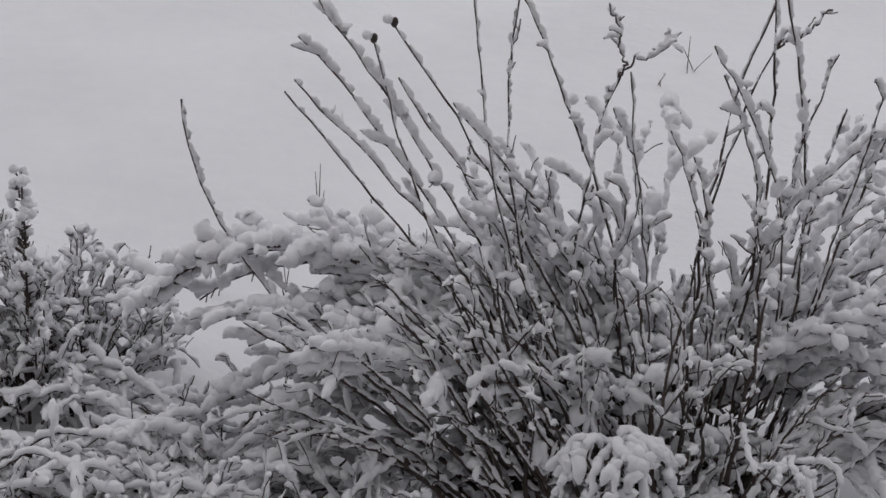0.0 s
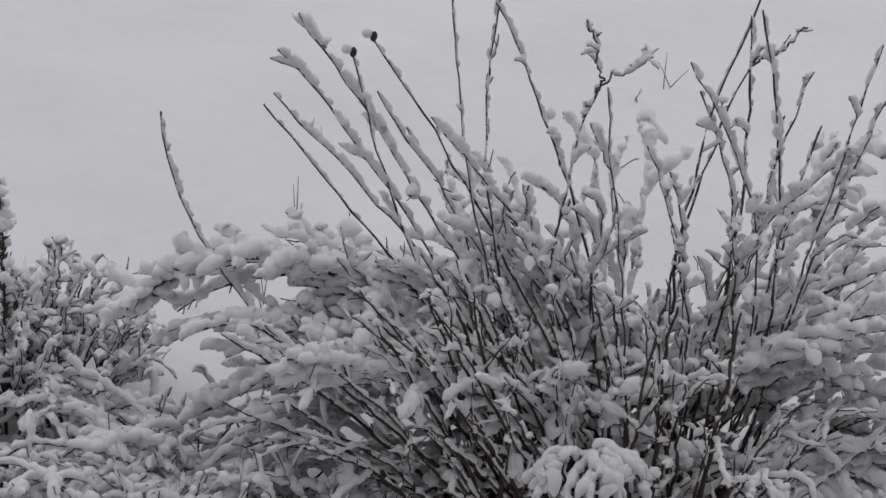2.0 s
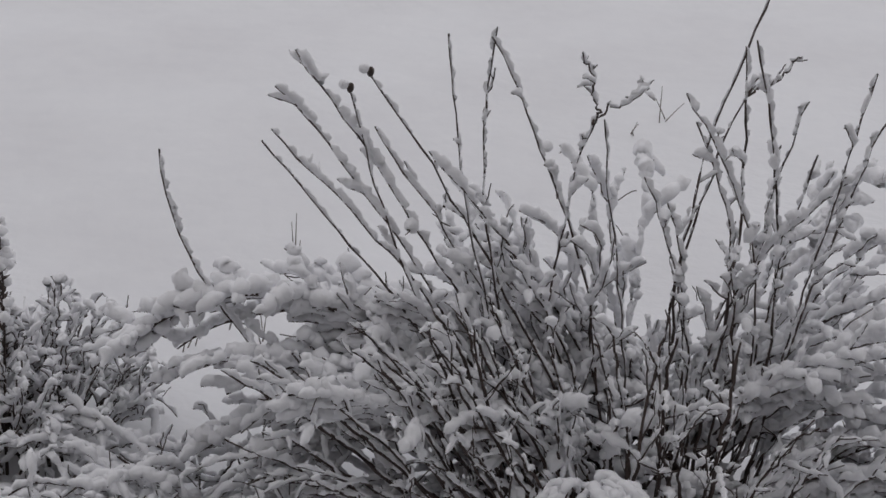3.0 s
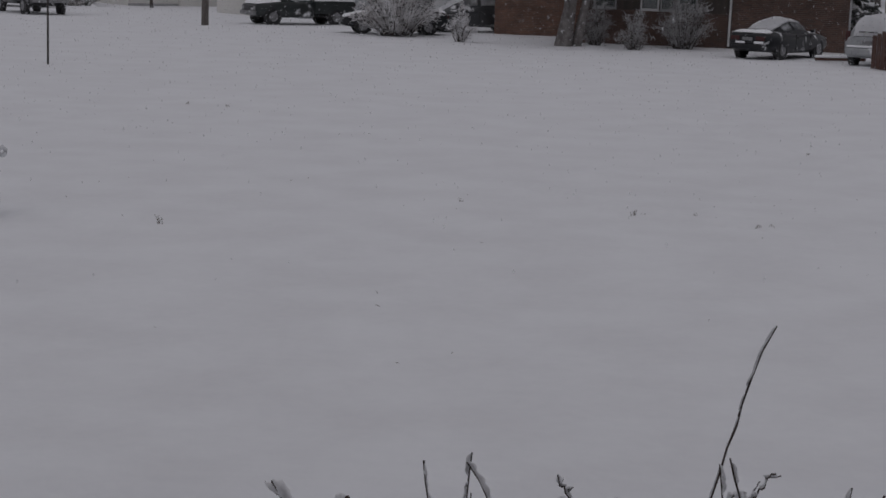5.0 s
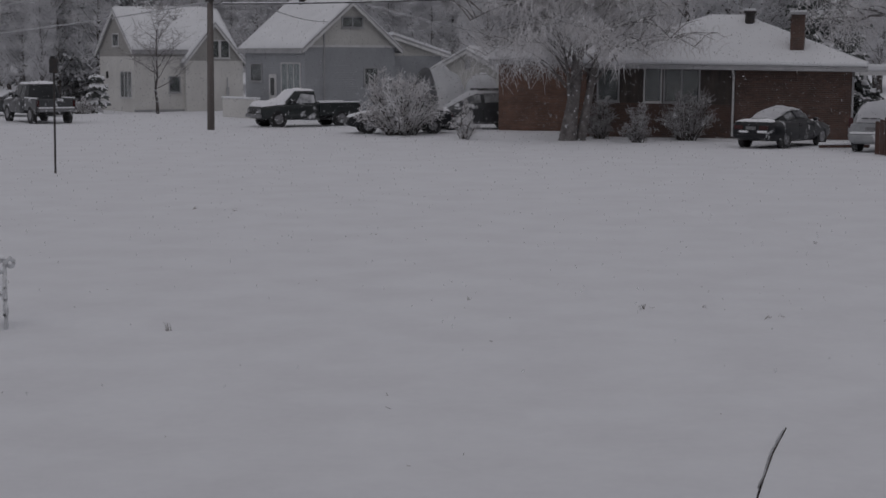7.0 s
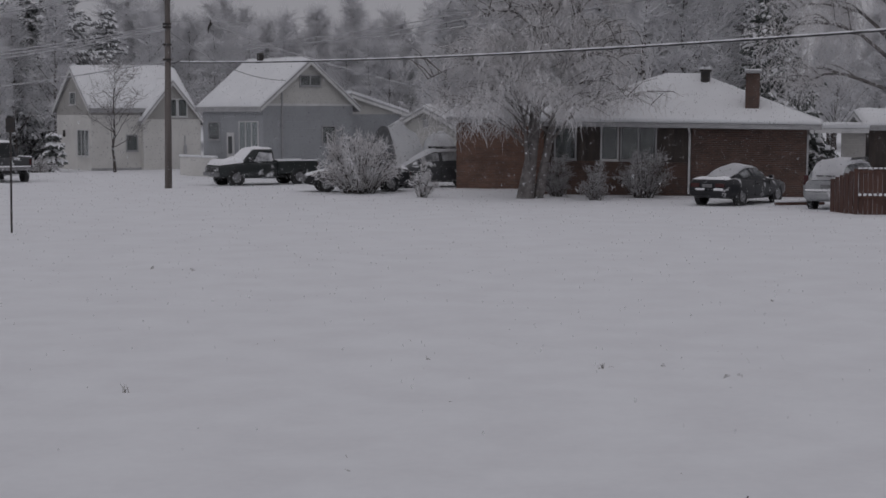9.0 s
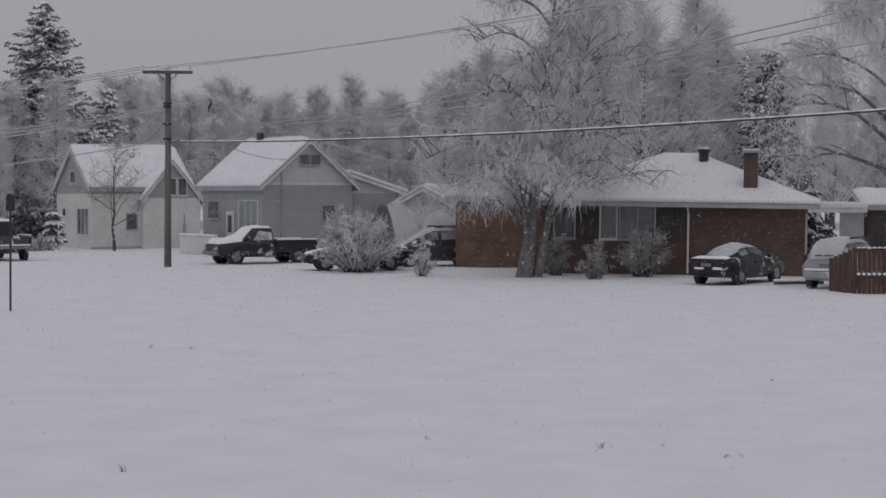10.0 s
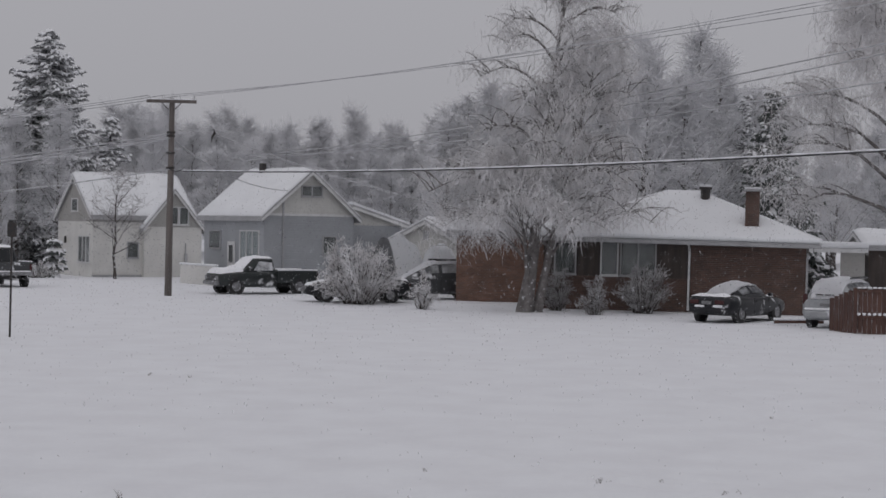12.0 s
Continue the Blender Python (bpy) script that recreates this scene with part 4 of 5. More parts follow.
def panel(pts, n, t=0.012):
    """A thin plate through four points, pushed out along n."""
    bm = bmesh.new()
    n = Vector(n).normalized()
    a = [bm.verts.new(Vector(p) + n * 0.004) for p in pts]
    b = [bm.verts.new(Vector(p) + n * (0.004 + t)) for p in pts]
    bm.faces.new(a)
    bm.faces.new(b[::-1])
    for i in range(4):
        j = (i + 1) % 4
        bm.faces.new((a[i], a[j], b[j], b[i]))
    return bm


def glasshouse(car, b0, b1, t0, t1, wb, wt, z0, z1, splits, snowy=()):
    """Side windows, windscreen and rear screen set into a cabin."""
    def side(s, f0, f1):
        def pt(f, g):
            xl, xh = b0 + (b1 - b0) * f, t0 + (t1 - t0) * f
            return (xl + (xh - xl) * g, s * (wb + (wt - wb) * g), z0 + (z1 - z0) * g)
        return [pt(f0, 0.12), pt(f1, 0.12), pt(f1, 0.86), pt(f0, 0.86)]
    for s in (-1, 1):
        for f0, f1 in splits:
            nn = Vector((0, s, (wb - wt) / (z1 - z0)))
            part("side_window", panel(side(s, f0, f1), nn), CARGLASS, car)
            if "side" in snowy:
                q = [Vector(a) + nn.normalized() * 0.014 for a in side(s, f0 + 0.015, f1 - 0.03)]
                q[3], q[2] = q[3] + (q[0] - q[3]) * 0.25, q[2] + (q[1] - q[2]) * 0.1
                part("snow_on_glass", panel(q, nn, 0.02), ICEGLASS, car)
    for nm, lo, hi, sx in (("windscreen", b1, t1, 1), ("rear_window", b0, t0, -1)):
        def pt(y, g):
            return (lo + (hi - lo) * g, y * (wb + (wt - wb) * g), z0 + (z1 - z0) * g)
        q = [pt(-0.86, 0.1), pt(0.86, 0.1), pt(0.86, 0.9), pt(-0.86, 0.9)]
        n = Vector((sx * (z1 - z0), 0, abs(hi - lo)))
        part(nm, panel(q, n), CARGLASS, car)
        if nm in snowy:
            q = [pt(-0.88, 0.16), pt(0.88, 0.16), pt(0.86, 1.0), pt(-0.86, 1.0)]
            bm = panel([Vector(p) + n.normalized() * 0.014 for p in q], n, 0.05)
            bmesh.ops.bevel(bm, geom=list(bm.edges), offset=0.02, segments=2, affect="EDGES", profile=0.5)
            part("snow_on_glass", bm, SNOW, car)


def wheels(car, xs, w, r):
    for x in xs:
        for s in (-1, 1):
            y0, y1 = sorted((s * (w - 0.2), s * (w + 0.015)))
            part("wheel_arch", disc(r * 1.18, y0 + 0.004, y1 - 0.006, x, r, 20), PLASTIC, car)
            wh = part("wheel", disc(r, y0, y1, x, r, 22), RUBBER, car)
            part("rim", disc(r * 0.62, y1 if s > 0 else y0 - 0.012, y1 + 0.012 if s > 0 else y0, x, r, 16), RIM, wh)


def snow_cap(car, x0, x1, w, z, t, seed=0, drop=0.0, name="snow_cover"):
    """A pillow of snow on a hood, roof or bed."""
    nx, ny = 12, 10
    v, f = [], []
    for k in (0, 1):
        for i in range(nx + 1):
            for j in range(ny + 1):
                a, b = i / nx, j / ny
                e = min(1, 7 * min(a, 1 - a)) ** 0.5 * min(1, 7 * min(b, 1 - b)) ** 0.5
                zz = z + drop * a
                if k:
                    zz += t * e * (0.85 + 0.5 * noise.noise((a * 3 + seed, b * 3, 1.7)))
                v.append((x0 + (x1 - x0) * a, w * (2 * b - 1), zz - (0 if k else 0.02)))
    n = (nx + 1) * (ny + 1)
    for i in range(nx):
        for j in range(ny):
            q = i * (ny + 1) + j
            f += [(q, q + 1, q + ny + 2, q + ny + 1), (n + q, n + q + ny + 1, n + q + ny + 2, n + q + 1)]
    part(name, mesh_of(name, v, f, True), SNOW, car, "thick fresh snow")


def lamp_pair(car, x, y, z, w, h, mat, name, sx):
    for s in (-1, 1):
        part(name, block(x - 0.03, x + 0.03, s * y - w / 2, s * y + w / 2, z - h / 2, z + h / 2, 0.015), mat, car)


def arched_cabin(car, paint, knots, wb, wt, z0, side, bare_rear, snow_t=0.06):
    """A rounded cabin skin; side: x spans of side windows; snow covers all of its top but a strip at the rear foot."""
    xs = np.linspace(knots[0][0], knots[-1][0], 25)
    kx, kz = [k[0] for k in knots], [k[1] for k in knots]
    zt = np.interp(xs, kx, kz)
    zt[1:-1] = 0.25 * zt[:-2] + 0.5 * zt[1:-1] + 0.25 * zt[2:]
    ang = np.linspace(0, math.pi, 17)
    gy, gz = np.sign(np.cos(ang)) * np.abs(np.cos(ang)) ** 0.72, np.sin(ang) ** 0.72
    end = np.minimum(1, 0.86 + 0.14 * np.minimum(np.arange(25), np.arange(25)[::-1]) / 5)
    P = np.zeros((25, 17, 3))
    P[:, :, 0] = xs[:, None]
    P[:, :, 1] = end[:, None] * wb * gy[None, :] * (1 - (1 - wt / wb) * gz[None, :])
    P[:, :, 2] = z0 + (zt - z0)[:, None] * gz[None, :]
    out = P - np.array([P[:, :, 0].mean(), 0, z0 - 0.3])
    out[:, :, 0] *= 0.35
    out /= np.linalg.norm(out, axis=2)[..., None]

    def skin(name, mat, i0, i1, j0, j1, lift, rough=0.0, label=""):
        bm = bmesh.new()
        g = [[bm.verts.new(P[i, j] + out[i, j] * (lift + rough * (0.5 + noise.noise((i * 0.4, j * 0.5, 3.0))))) for j in range(j0, j1 + 1)] for i in range(i0, i1 + 1)]
        for i in range(i1 - i0):
            for j in range(j1 - j0):
                bm.faces.new((g[i][j], g[i + 1][j], g[i + 1][j + 1], g[i][j + 1])).smooth = True
        if lift:
            bmesh.ops.solidify(bm, geom=list(bm.faces), thickness=0.012)
        return part(name, bm, mat, car, label)
    skin("cabin", paint, 0, 24, 0, 16, 0.0)
    at_x = lambda x: int(np.argmin(np.abs(xs - x)))
    for x0, x1 in side:
        skin("side_window", ICEGLASS, at_x(x0), at_x(x1), 1, 4, 0.010, label="window glazed with ice and snow")
        skin("side_window", ICEGLASS, at_x(x0), at_x(x1), 12, 15, 0.010, label="window glazed with ice and snow")
    skin("rear_window", CARGLASS, 0, max(1, at_x(bare_rear)), 4, 12, 0.010)
    skin("snow_cover", SNOW, at_x(bare_rear), 24, 4, 12, 0.02, snow_t, "thick fresh snow")


def sedan(name, m, paint, label, L=4.5, W=0.86, H=1.40):
    """A low rounded saloon with a sloping back."""
    c = thing(name, m, label, "car")
    b = [(-L / 2, 0.74 * W, 0.42, 0.82), (-L / 2 + 0.10, 0.88 * W, 0.32, 0.93), (-L / 2 + 0.35, 0.96 * W, 0.26, 0.97), (-1.35, W, 0.22, 0.98), (-0.4, W, 0.20, 0.93), (0.8, W, 0.20, 0.91), (1.4, 0.99 * W, 0.22, 0.88), (L / 2 - 0.45, 0.94 * W, 0.26, 0.80), (L / 2 - 0.15, 0.84 * W, 0.30, 0.70), (L / 2, 0.70 * W, 0.36, 0.60)]
    part("body", loft(b, 0.30), paint, c)
    arched_cabin(c, paint, [(-1.85, 0.90), (-1.3, 1.12), (-0.75, H - 0.07), (-0.2, H), (0.3, H - 0.04), (0.7, 1.20), (1.2, 0.88)], 0.86 * W, 0.70 * W, 0.86, ((-1.05, -0.45), (-0.35, 0.55)), -1.65)
    wheels(c, (-1.38, 1.38), W - 0.03, 0.32)
    part("bumper", block(-L / 2 - 0.07, -L / 2 + 0.06, -0.78 * W, 0.78 * W, 0.34, 0.55, 0.06), paint, c)
    part("front_bumper", block(L / 2 - 0.08, L / 2 + 0.05, -0.70 * W, 0.70 * W, 0.30, 0.48, 0.06), paint, c)
    lamp_pair(c, -L / 2 + 0.01, 0.56 * W, 0.74, 0.36, 0.15, REDLENS, "tail_light", -1)
    lamp_pair(c, L / 2 - 0.05, 0.54 * W, 0.56, 0.32, 0.12, CLEARLENS, "headlight", 1)
    part("number_plate", block(-L / 2 - 0.03, -L / 2 - 0.01, -0.2, 0.2, 0.66, 0.78, 0.004), PLATE, c)
    for s in (-1, 1):
        y0, y1 = sorted((s * (W - 0.03), s * (W + 0.004)))
        part("mirror", block(0.62, 0.78, min(s * 0.86, s * 1.03), max(s * 0.86, s * 1.03), 0.92, 1.04, 0.04), paint, c)
        for x in (-0.42, 0.70):
            part("door_seam", block(x - 0.01, x + 0.01, y0, y1, 0.34, 0.86), PLASTIC, c)
        part("door_handle", block(-0.30, -0.14, y0 - 0.01, y1 + 0.01, 0.74, 0.78, 0.008), PLASTIC, c)
    snow_cap(c, -L / 2 + 0.10, -1.72, 0.80 * W, 0.94, 0.10, 2)
    snow_cap(c, 1.0, L / 2 - 0.08, 0.82 * W, 0.90, 0.09, 3, -0.22)
    part("bumper_snow", block(-L / 2 - 0.08, -L / 2 + 0.04, -0.70 * W, -0.30 * W, 0.552, 0.64, 0.035), SNOW, c)
    part("bumper_snow", block(-L / 2 - 0.08, -L / 2 + 0.04, 0.10 * W, 0.52 * W, 0.552, 0.63, 0.035), SNOW, c)
    return c


def pickup(name, m, paint, label, L=5.2, W=0.90, H=1.68, bed=2.1, empty=True, lift=0.0, extended=0.0):
    c = thing(name, m, label, "pickup truck")
    f, r = L / 2, -L / 2
    x0 = r + bed
    part("front_body", loft([(x0, W, 0.34 + lift, 1.06 + lift), (x0 + 0.9, W, 0.32 + lift, 1.06 + lift), (f - 0.9, W, 0.34 + lift, 1.02 + lift), (f - 0.15, 0.95 * W, 0.38 + lift, 0.94 + lift), (f, 0.86 * W, 0.45 + lift, 0.84 + lift)], 0.16), paint, c)
    for s in (-1, 1):
        y0, y1 = sorted((s * W, s * (W - 0.09)))
        part("bed_side", block(r, x0 - 0.03, y0, y1, 0.5 + lift, 1.08 + lift, 0.03), paint, c)
        part("bed_side_snow", block(r, x0 - 0.03, y0 - 0.01, y1 + 0.01, 1.084 + lift, 1.14 + lift, 0.025), SNOW, c)
    part("tailgate", block(r - 0.03, r + 0.05, -W + 0.095, W - 0.095, 0.52 + lift, 1.06 + lift, 0.02), paint, c)
    part("bed_floor", block(r + 0.052, x0 - 0.03, -W + 0.092, W - 0.092, 0.5 + lift, 0.6 + lift), PLASTIC, c)
    snow_cap(c, r + 0.06, x0 - 0.05, W - 0.1, 0.62 + lift, 0.16, 4)
    part("frame", block(r + 0.1, f - 0.3, -0.45, 0.45, 0.3 + lift, 0.48 + lift, 0.02), PLASTIC, c)
    g = (x0 + 0.02, x0 + 1.75 + extended, x0 + 0.14, x0 + 1.05 + extended, 0.93 * W, 0.74 * W, 1.0 + lift, H - 0.03)
    part("cabin", cabin(*g), paint, c)
    glasshouse(c, *g, ((0.08, 0.72),) if extended == 0 else ((0.06, 0.40), (0.45, 0.80)), ("windscreen", "side") if extended == 0 else ("windscreen",))
    wheels(c, (r + 0.95, f - 0.85), W - 0.01, 0.35 + lift * 0.5)
    part("front_bumper", block(f - 0.04, f + 0.1, -0.92 * W, 0.92 * W, 0.42 + lift, 0.60 + lift, 0.04), RIM, c)
    part("rear_bumper", block(r - 0.14, r - 0.035, -0.95 * W, 0.95 * W, 0.46 + lift, 0.62 + lift, 0.03), RIM, c)
    part("rear_bumper_snow", block(r - 0.13, r - 0.04, -0.9 * W, 0.9 * W, 0.624 + lift, 0.69 + lift, 0.03), SNOW, c)
    part("grille", block(f - 0.03, f + 0.025, -0.55 * W, 0.55 * W, 0.64 + lift, 0.82 + lift, 0.015), PLASTIC, c)
    lamp_pair(c, f - 0.01, 0.70 * W, 0.73 + lift, 0.24, 0.16, CLEARLENS, "headlight", 1)
    lamp_pair(c, r - 0.02, 0.90 * W, 0.86 + lift, 0.12, 0.30, REDLENS, "tail_light", -1)
    for s in (-1, 1):
        part("mirror", block(x0 + 1.35 + extended, x0 + 1.48 + extended, min(s * 0.9, s * 1.12), max(s * 0.9, s * 1.12), 1.1 + lift, 1.28 + lift, 0.02), PLASTIC, c)
        part("door_seam", block(x0 + 1.42, x0 + 1.44, min(s * (W - 0.02), s * (W + 0.003)), max(s * (W - 0.02), s * (W + 0.003)), 0.42 + lift, 1.0 + lift), PLASTIC, c)
    snow_cap(c, x0 + 0.1, x0 + 1.1 + extended, 0.74 * W, H - 0.04, 0.12, 5)
    snow_cap(c, x0 + 1.55 + extended, f - 0.05, 0.9 * W, 1.05 + lift, 0.24, 6, -0.12)
    return c


def van(name, m, paint, label, L=4.7, W=0.92, H=1.72):
    """A tall rounded people carrier with an upright back."""
    c = thing(name, m, label, "minivan")
    part("body", loft([(-L / 2, 0.80 * W, 0.40, 0.98), (-L / 2 + 0.08, 0.92 * W, 0.32, 1.03), (-L / 2 + 0.3, W, 0.27, 1.05), (0.9, W, 0.24, 1.03), (1.6, 0.98 * W, 0.28, 0.97), (L / 2 - 0.25, 0.88 * W, 0.32, 0.84), (L / 2, 0.72 * W, 0.42, 0.66)], 0.26), paint, c)
    arched_cabin(c, paint, [(-L / 2 + 0.02, 1.0), (-L / 2 + 0.16, 1.32), (-L / 2 + 0.38, H - 0.10), (-L / 2 + 0.75, H - 0.02), (-0.4, H), (0.35, H - 0.06), (0.85, 1.40), (1.5, 0.98)], 0.95 * W, 0.78 * W, 0.96, ((-L / 2 + 0.55, -1.05), (-0.95, -0.05), (0.05, 0.85)), -L / 2 + 0.06, 0.05)
    wheels(c, (-1.4, 1.4), W - 0.03, 0.34)
    part("bumper", block(-L / 2 - 0.09, -L / 2 + 0.06, -0.84 * W, 0.84 * W, 0.34, 0.62, 0.07), paint, c)
    part("bumper_snow", block(-L / 2 - 0.09, -L / 2 + 0.02, -0.80 * W, 0.80 * W, 0.624, 0.70, 0.035), SNOW, c)
    lamp_pair(c, -L / 2 + 0.05, 0.80 * W, 1.0, 0.16, 0.36, REDLENS, "tail_light", -1)
    part("number_plate", block(-L / 2 - 0.03, -L / 2 - 0.01, -0.2, 0.2, 0.74, 0.86, 0.004), PLATE, c)
    part("wiper", block(-L / 2 - 0.02, -L / 2 + 0.02, -0.3, 0.35, 1.14, 1.18, 0.008), PLASTIC, c)
    for s in (-1, 1):
        part("roof_rail", block(-1.6, 0.2, s * 0.60 - 0.02, s * 0.60 + 0.02, H - 0.02, H + 0.06, 0.01), PLASTIC, c)
        part("mirror", block(0.95, 1.1, min(s * 0.9, s * 1.1), max(s * 0.9, s * 1.1), 1.05, 1.2, 0.03), paint, c)
        y0, y1 = sorted((s * (W - 0.03), s * (W + 0.004)))
        for x in (-0.98, 0.02):
            part("door_seam", block(x - 0.01, x + 0.01, y0, y1, 0.36, 0.98), PLASTIC, c)
    snow_cap(c, 1.3, L / 2 - 0.05, 0.8 * W, 0.96, 0.09, 8, -0.2)
    return c


sedan("black_sedan", pose(10.95, 62.6, 0, 0, 0, 52), BLACKPAINT, "black sedan under a blanket of fresh snow", L=4.75, W=0.9, H=1.41)
van("silver_minivan", pose(14.42, 60.2, 0, 0, 0, 58), SILVERPAINT, "silver minivan mostly covered with snow")
pickup("small_pickup", pose(-8.5, 79.4, 0, 0, 0, 211), GREENPAINT, "dark pickup truck with snow-covered cab and hood", L=5.0)
sedan("dark_sedan", pose(-3.7, 72.6, 0, 0, 0, 190), BLACKPAINT, "dark sedan half hidden behind a bush, snow-covered")
van("dark_suv", pose(-0.3, 76.2, 0, 0, 0, 196), GREYPAINT, "dark sport utility vehicle under snow", L=4.6, H=1.75)
pickup("large_pickup", pose(-22.0, 83.2, 0, 0, 0, 122), GREYPAINT, "large dark grey pickup with snow on roof", L=5.6, W=0.98, H=1.92, bed=1.9, lift=0.12, extended=0.6)
sedan("buried_car", pose(-25.2, 92.0, 0, 0, 0, 160), GREYPAINT, "parked car buried under snow")
# low plank beside the black car
plank = part("plank", block(0, 1.9, 0, 0.12, 0, 0.10, 0.01), FENCEWOOD, None, pos=pose(12.0, 61.0, 0, 0, 0, 12))
tagged(plank, "low timber edging with snow on top", "timber")
part("plank_snow", block(-0.02, 1.92, -0.02, 0.14, 0.104, 0.2, 0.04), SNOW, plank)


# ---- snow-laden shrubs near the camera ----
class Shrub:
    """Stems, side twigs and the snow that lies along them."""

    def __init__(self, name, m, label, seed, step=0.011):
        self.rng = np.random.default_rng(seed)
        self.ob = thing(name, m, label, "shrub")
        self.twig, self.snow, self.step = Tubes(), Tubes(), step

    def lay_snow(self, p, load, twig_r, cover=0.6, grow=1.0):
        """Lumpy snow on the upper side of a line: thick on flat runs, broken beads on steep ones."""
        rng = self.rng
        ln = np.linalg.norm(np.diff(p, axis=0), axis=1).sum()
        n = max(5, int(ln / self.step))
        k = np.linspace(0, len(p) - 1, n)
        q = np.stack([np.interp(k, np.arange(len(p)), p[:, i]) for i in range(3)], -1)
        t = np.gradient(q, axis=0)
        t /= np.linalg.norm(t, axis=1)[:, None] + 1e-9
        flat = np.sqrt(np.clip(1 - t[:, 2] ** 2, 0, 1))
        up = np.array([0, 0, 1.0])[None, :] - t * t[:, 2:3] + np.array([[rng.normal(0, 0.12), -0.05, 0]])
        up /= np.linalg.norm(up, axis=1)[:, None] + 1e-9
        ph = rng.uniform(0, 50)
        s = np.arange(n) * self.step
        lump = 0.58 + 0.20 * np.sin(s * 31 + ph) + 0.24 * np.sin(s * 83 + 2.1 * ph) + 0.20 * np.sin(s * 149 + 1.3 * ph) + 0.24 * np.sin(s * 12 + 0.7 * ph)
        need = 1.0 - cover * (0.55 + 0.55 * flat)
        amp = np.clip((lump - need + 0.25) * 1.6, 0, 1.3) * rng.uniform(0.75, 1.2, n)
        r = load * (0.42 + 0.68 * flat) * np.sqrt(amp)
        r *= np.linspace(grow, 1.0, n)
        r *= np.sqrt(np.minimum(1, np.minimum(np.arange(n) + 0.1, n - 1 - np.arange(n) + 0.1) / 1.8))
        r = np.maximum(r, twig_r * 0.4)
        on = (r > twig_r * 0.6)[:, None]
        q = q + on * (rng.normal(0, 0.16, (n, 3)) * r[:, None] + up * (r * 0.8 + twig_r * 0.9)[:, None])
        self.snow.add(q, r, 8, 0.95, 0.0, 0.055, rng)

    def clump(self, o, r, d=(0, 0, 1), stretch=1.3):
        """A rounded, uneven lump of snow."""
        rng = self.rng
        d = np.asarray(d, float) + rng.normal(0, 0.25, 3)
        d /= np.linalg.norm(d)
        k = np.linspace(-1, 1, 7)
        p = np.asarray(o, float) + d[None, :] * (k * r * stretch)[:, None] + rng.normal(0, 0.10 * r, (7, 3))
        self.snow.add(p, np.maximum(0.05, np.sqrt(np.clip(1 - k ** 2, 0, 1))) * r, 8, 1.0, 0.0, 0.10, rng)

    def limb(self, p, r, load, side, own, side_len, cover, bare, spread=0.5, bare_foot=0.25, lump=0.16):
        """Bark, snow and side twigs along the line p."""
        rng = self.rng
        n = len(p)
        ss = np.linspace(0, 1, n)
        rr = np.linspace(r, max(0.0026, r * 0.34), n) * (1 + 0.06 * rng.normal(0, 1, n) + 0.30 * (rng.random(n) < 0.3) * ss)
        if own:
            t = Tubes()
            t.add(p, rr, 7)
            part("stem", t.mesh("stem"), BARK, self.ob)
        else:
            self.twig.add(p, rr, 5)
        cut = int(n * (bare_foot + 0.15 * rng.random()))
        self.lay_snow(p[cut:], load * rng.uniform(0.75, 1.2), r * 0.5, cover, 0.6)
        along = p[-1] - p[n // 2]
        along /= np.linalg.norm(along)
        for i in range(side):
            q = 0.30 + (0.97 - bare - 0.30) * (i + rng.random()) / side
            k = q * (n - 1)
            o = p[int(k)] + (p[min(n - 1, int(k) + 1)] - p[int(k)]) * (k - int(k))
            d = along + rng.normal(0, spread, 3)
            d[2] = 0.8 * d[2] + 0.12
            d /= np.linalg.norm(d)
            L = side_len * rng.uniform(0.35, 1.4) * (1.15 - 0.6 * q)
            tp = bend(o, o + d * L, rng.normal(-0.04, 0.10) * L, 8, 0.16 * L, rng)
            self.twig.add(tp, np.linspace(r * 0.45, 0.0022, 8), 4)
            self.lay_snow(tp, load * rng.uniform(0.65, 1.2), 0.002, cover + 0.06)
            if rng.random() < lump * cover:
                self.clump(o + [0, 0, load * 0.8], load * rng.uniform(0.7, 1.15), d, rng.uniform(1.5, 2.6))
            for j in range(2):
                if rng.random() < 0.45:
                    o2 = tp[rng.integers(2, 7)]
                    d2 = d + rng.normal(0, 0.75, 3)
                    d2 /= np.linalg.norm(d2)
                    sp = bend(o2, o2 + d2 * L * 0.45, 0, 5, 0.08 * L, rng)
                    self.twig.add(sp, np.linspace(r * 0.32, 0.002, 5), 4)
                    if rng.random() < 0.7:
                        self.lay_snow(sp, load * 0.8, 0.002, cover + 0.1)
        return p

    def stem(self, foot, tip, arch, r, load=0.024, side=6, own=False, side_len=0.28, cover=0.6, bare=0.0, wob=0.16, bow=0.0, **kw):
        """A stem from foot to tip, arched upwards."""
        p = bend(np.asarray(foot, float), np.asarray(tip, float), -arch, 26, wob, self.rng)
        ss = np.linspace(0, 1, 26)
        p[:, 0] += bow * 4 * ss * (1 - ss) * (0.4 + 1.2 * ss)
        return self.limb(p, r, load, side, own, side_len, cover, bare, **kw)

    def whip(self, foot, mid, tip, r, load, side, cover, own=True, side_len=0.13, bare=0.0, wob=0.16, **kw):
        """A stem that runs through a given middle point, its turn eased."""
        a, b, c = (np.asarray(v, float) for v in (foot, mid, tip))
        s = np.linspace(0, 1, 30)[:, None]
        h = np.linalg.norm(b - a) / (np.linalg.norm(b - a) + np.linalg.norm(c - b))
        k = (b - a * (1 - h) ** 2 - c * h ** 2) / (2 * h * (1 - h))
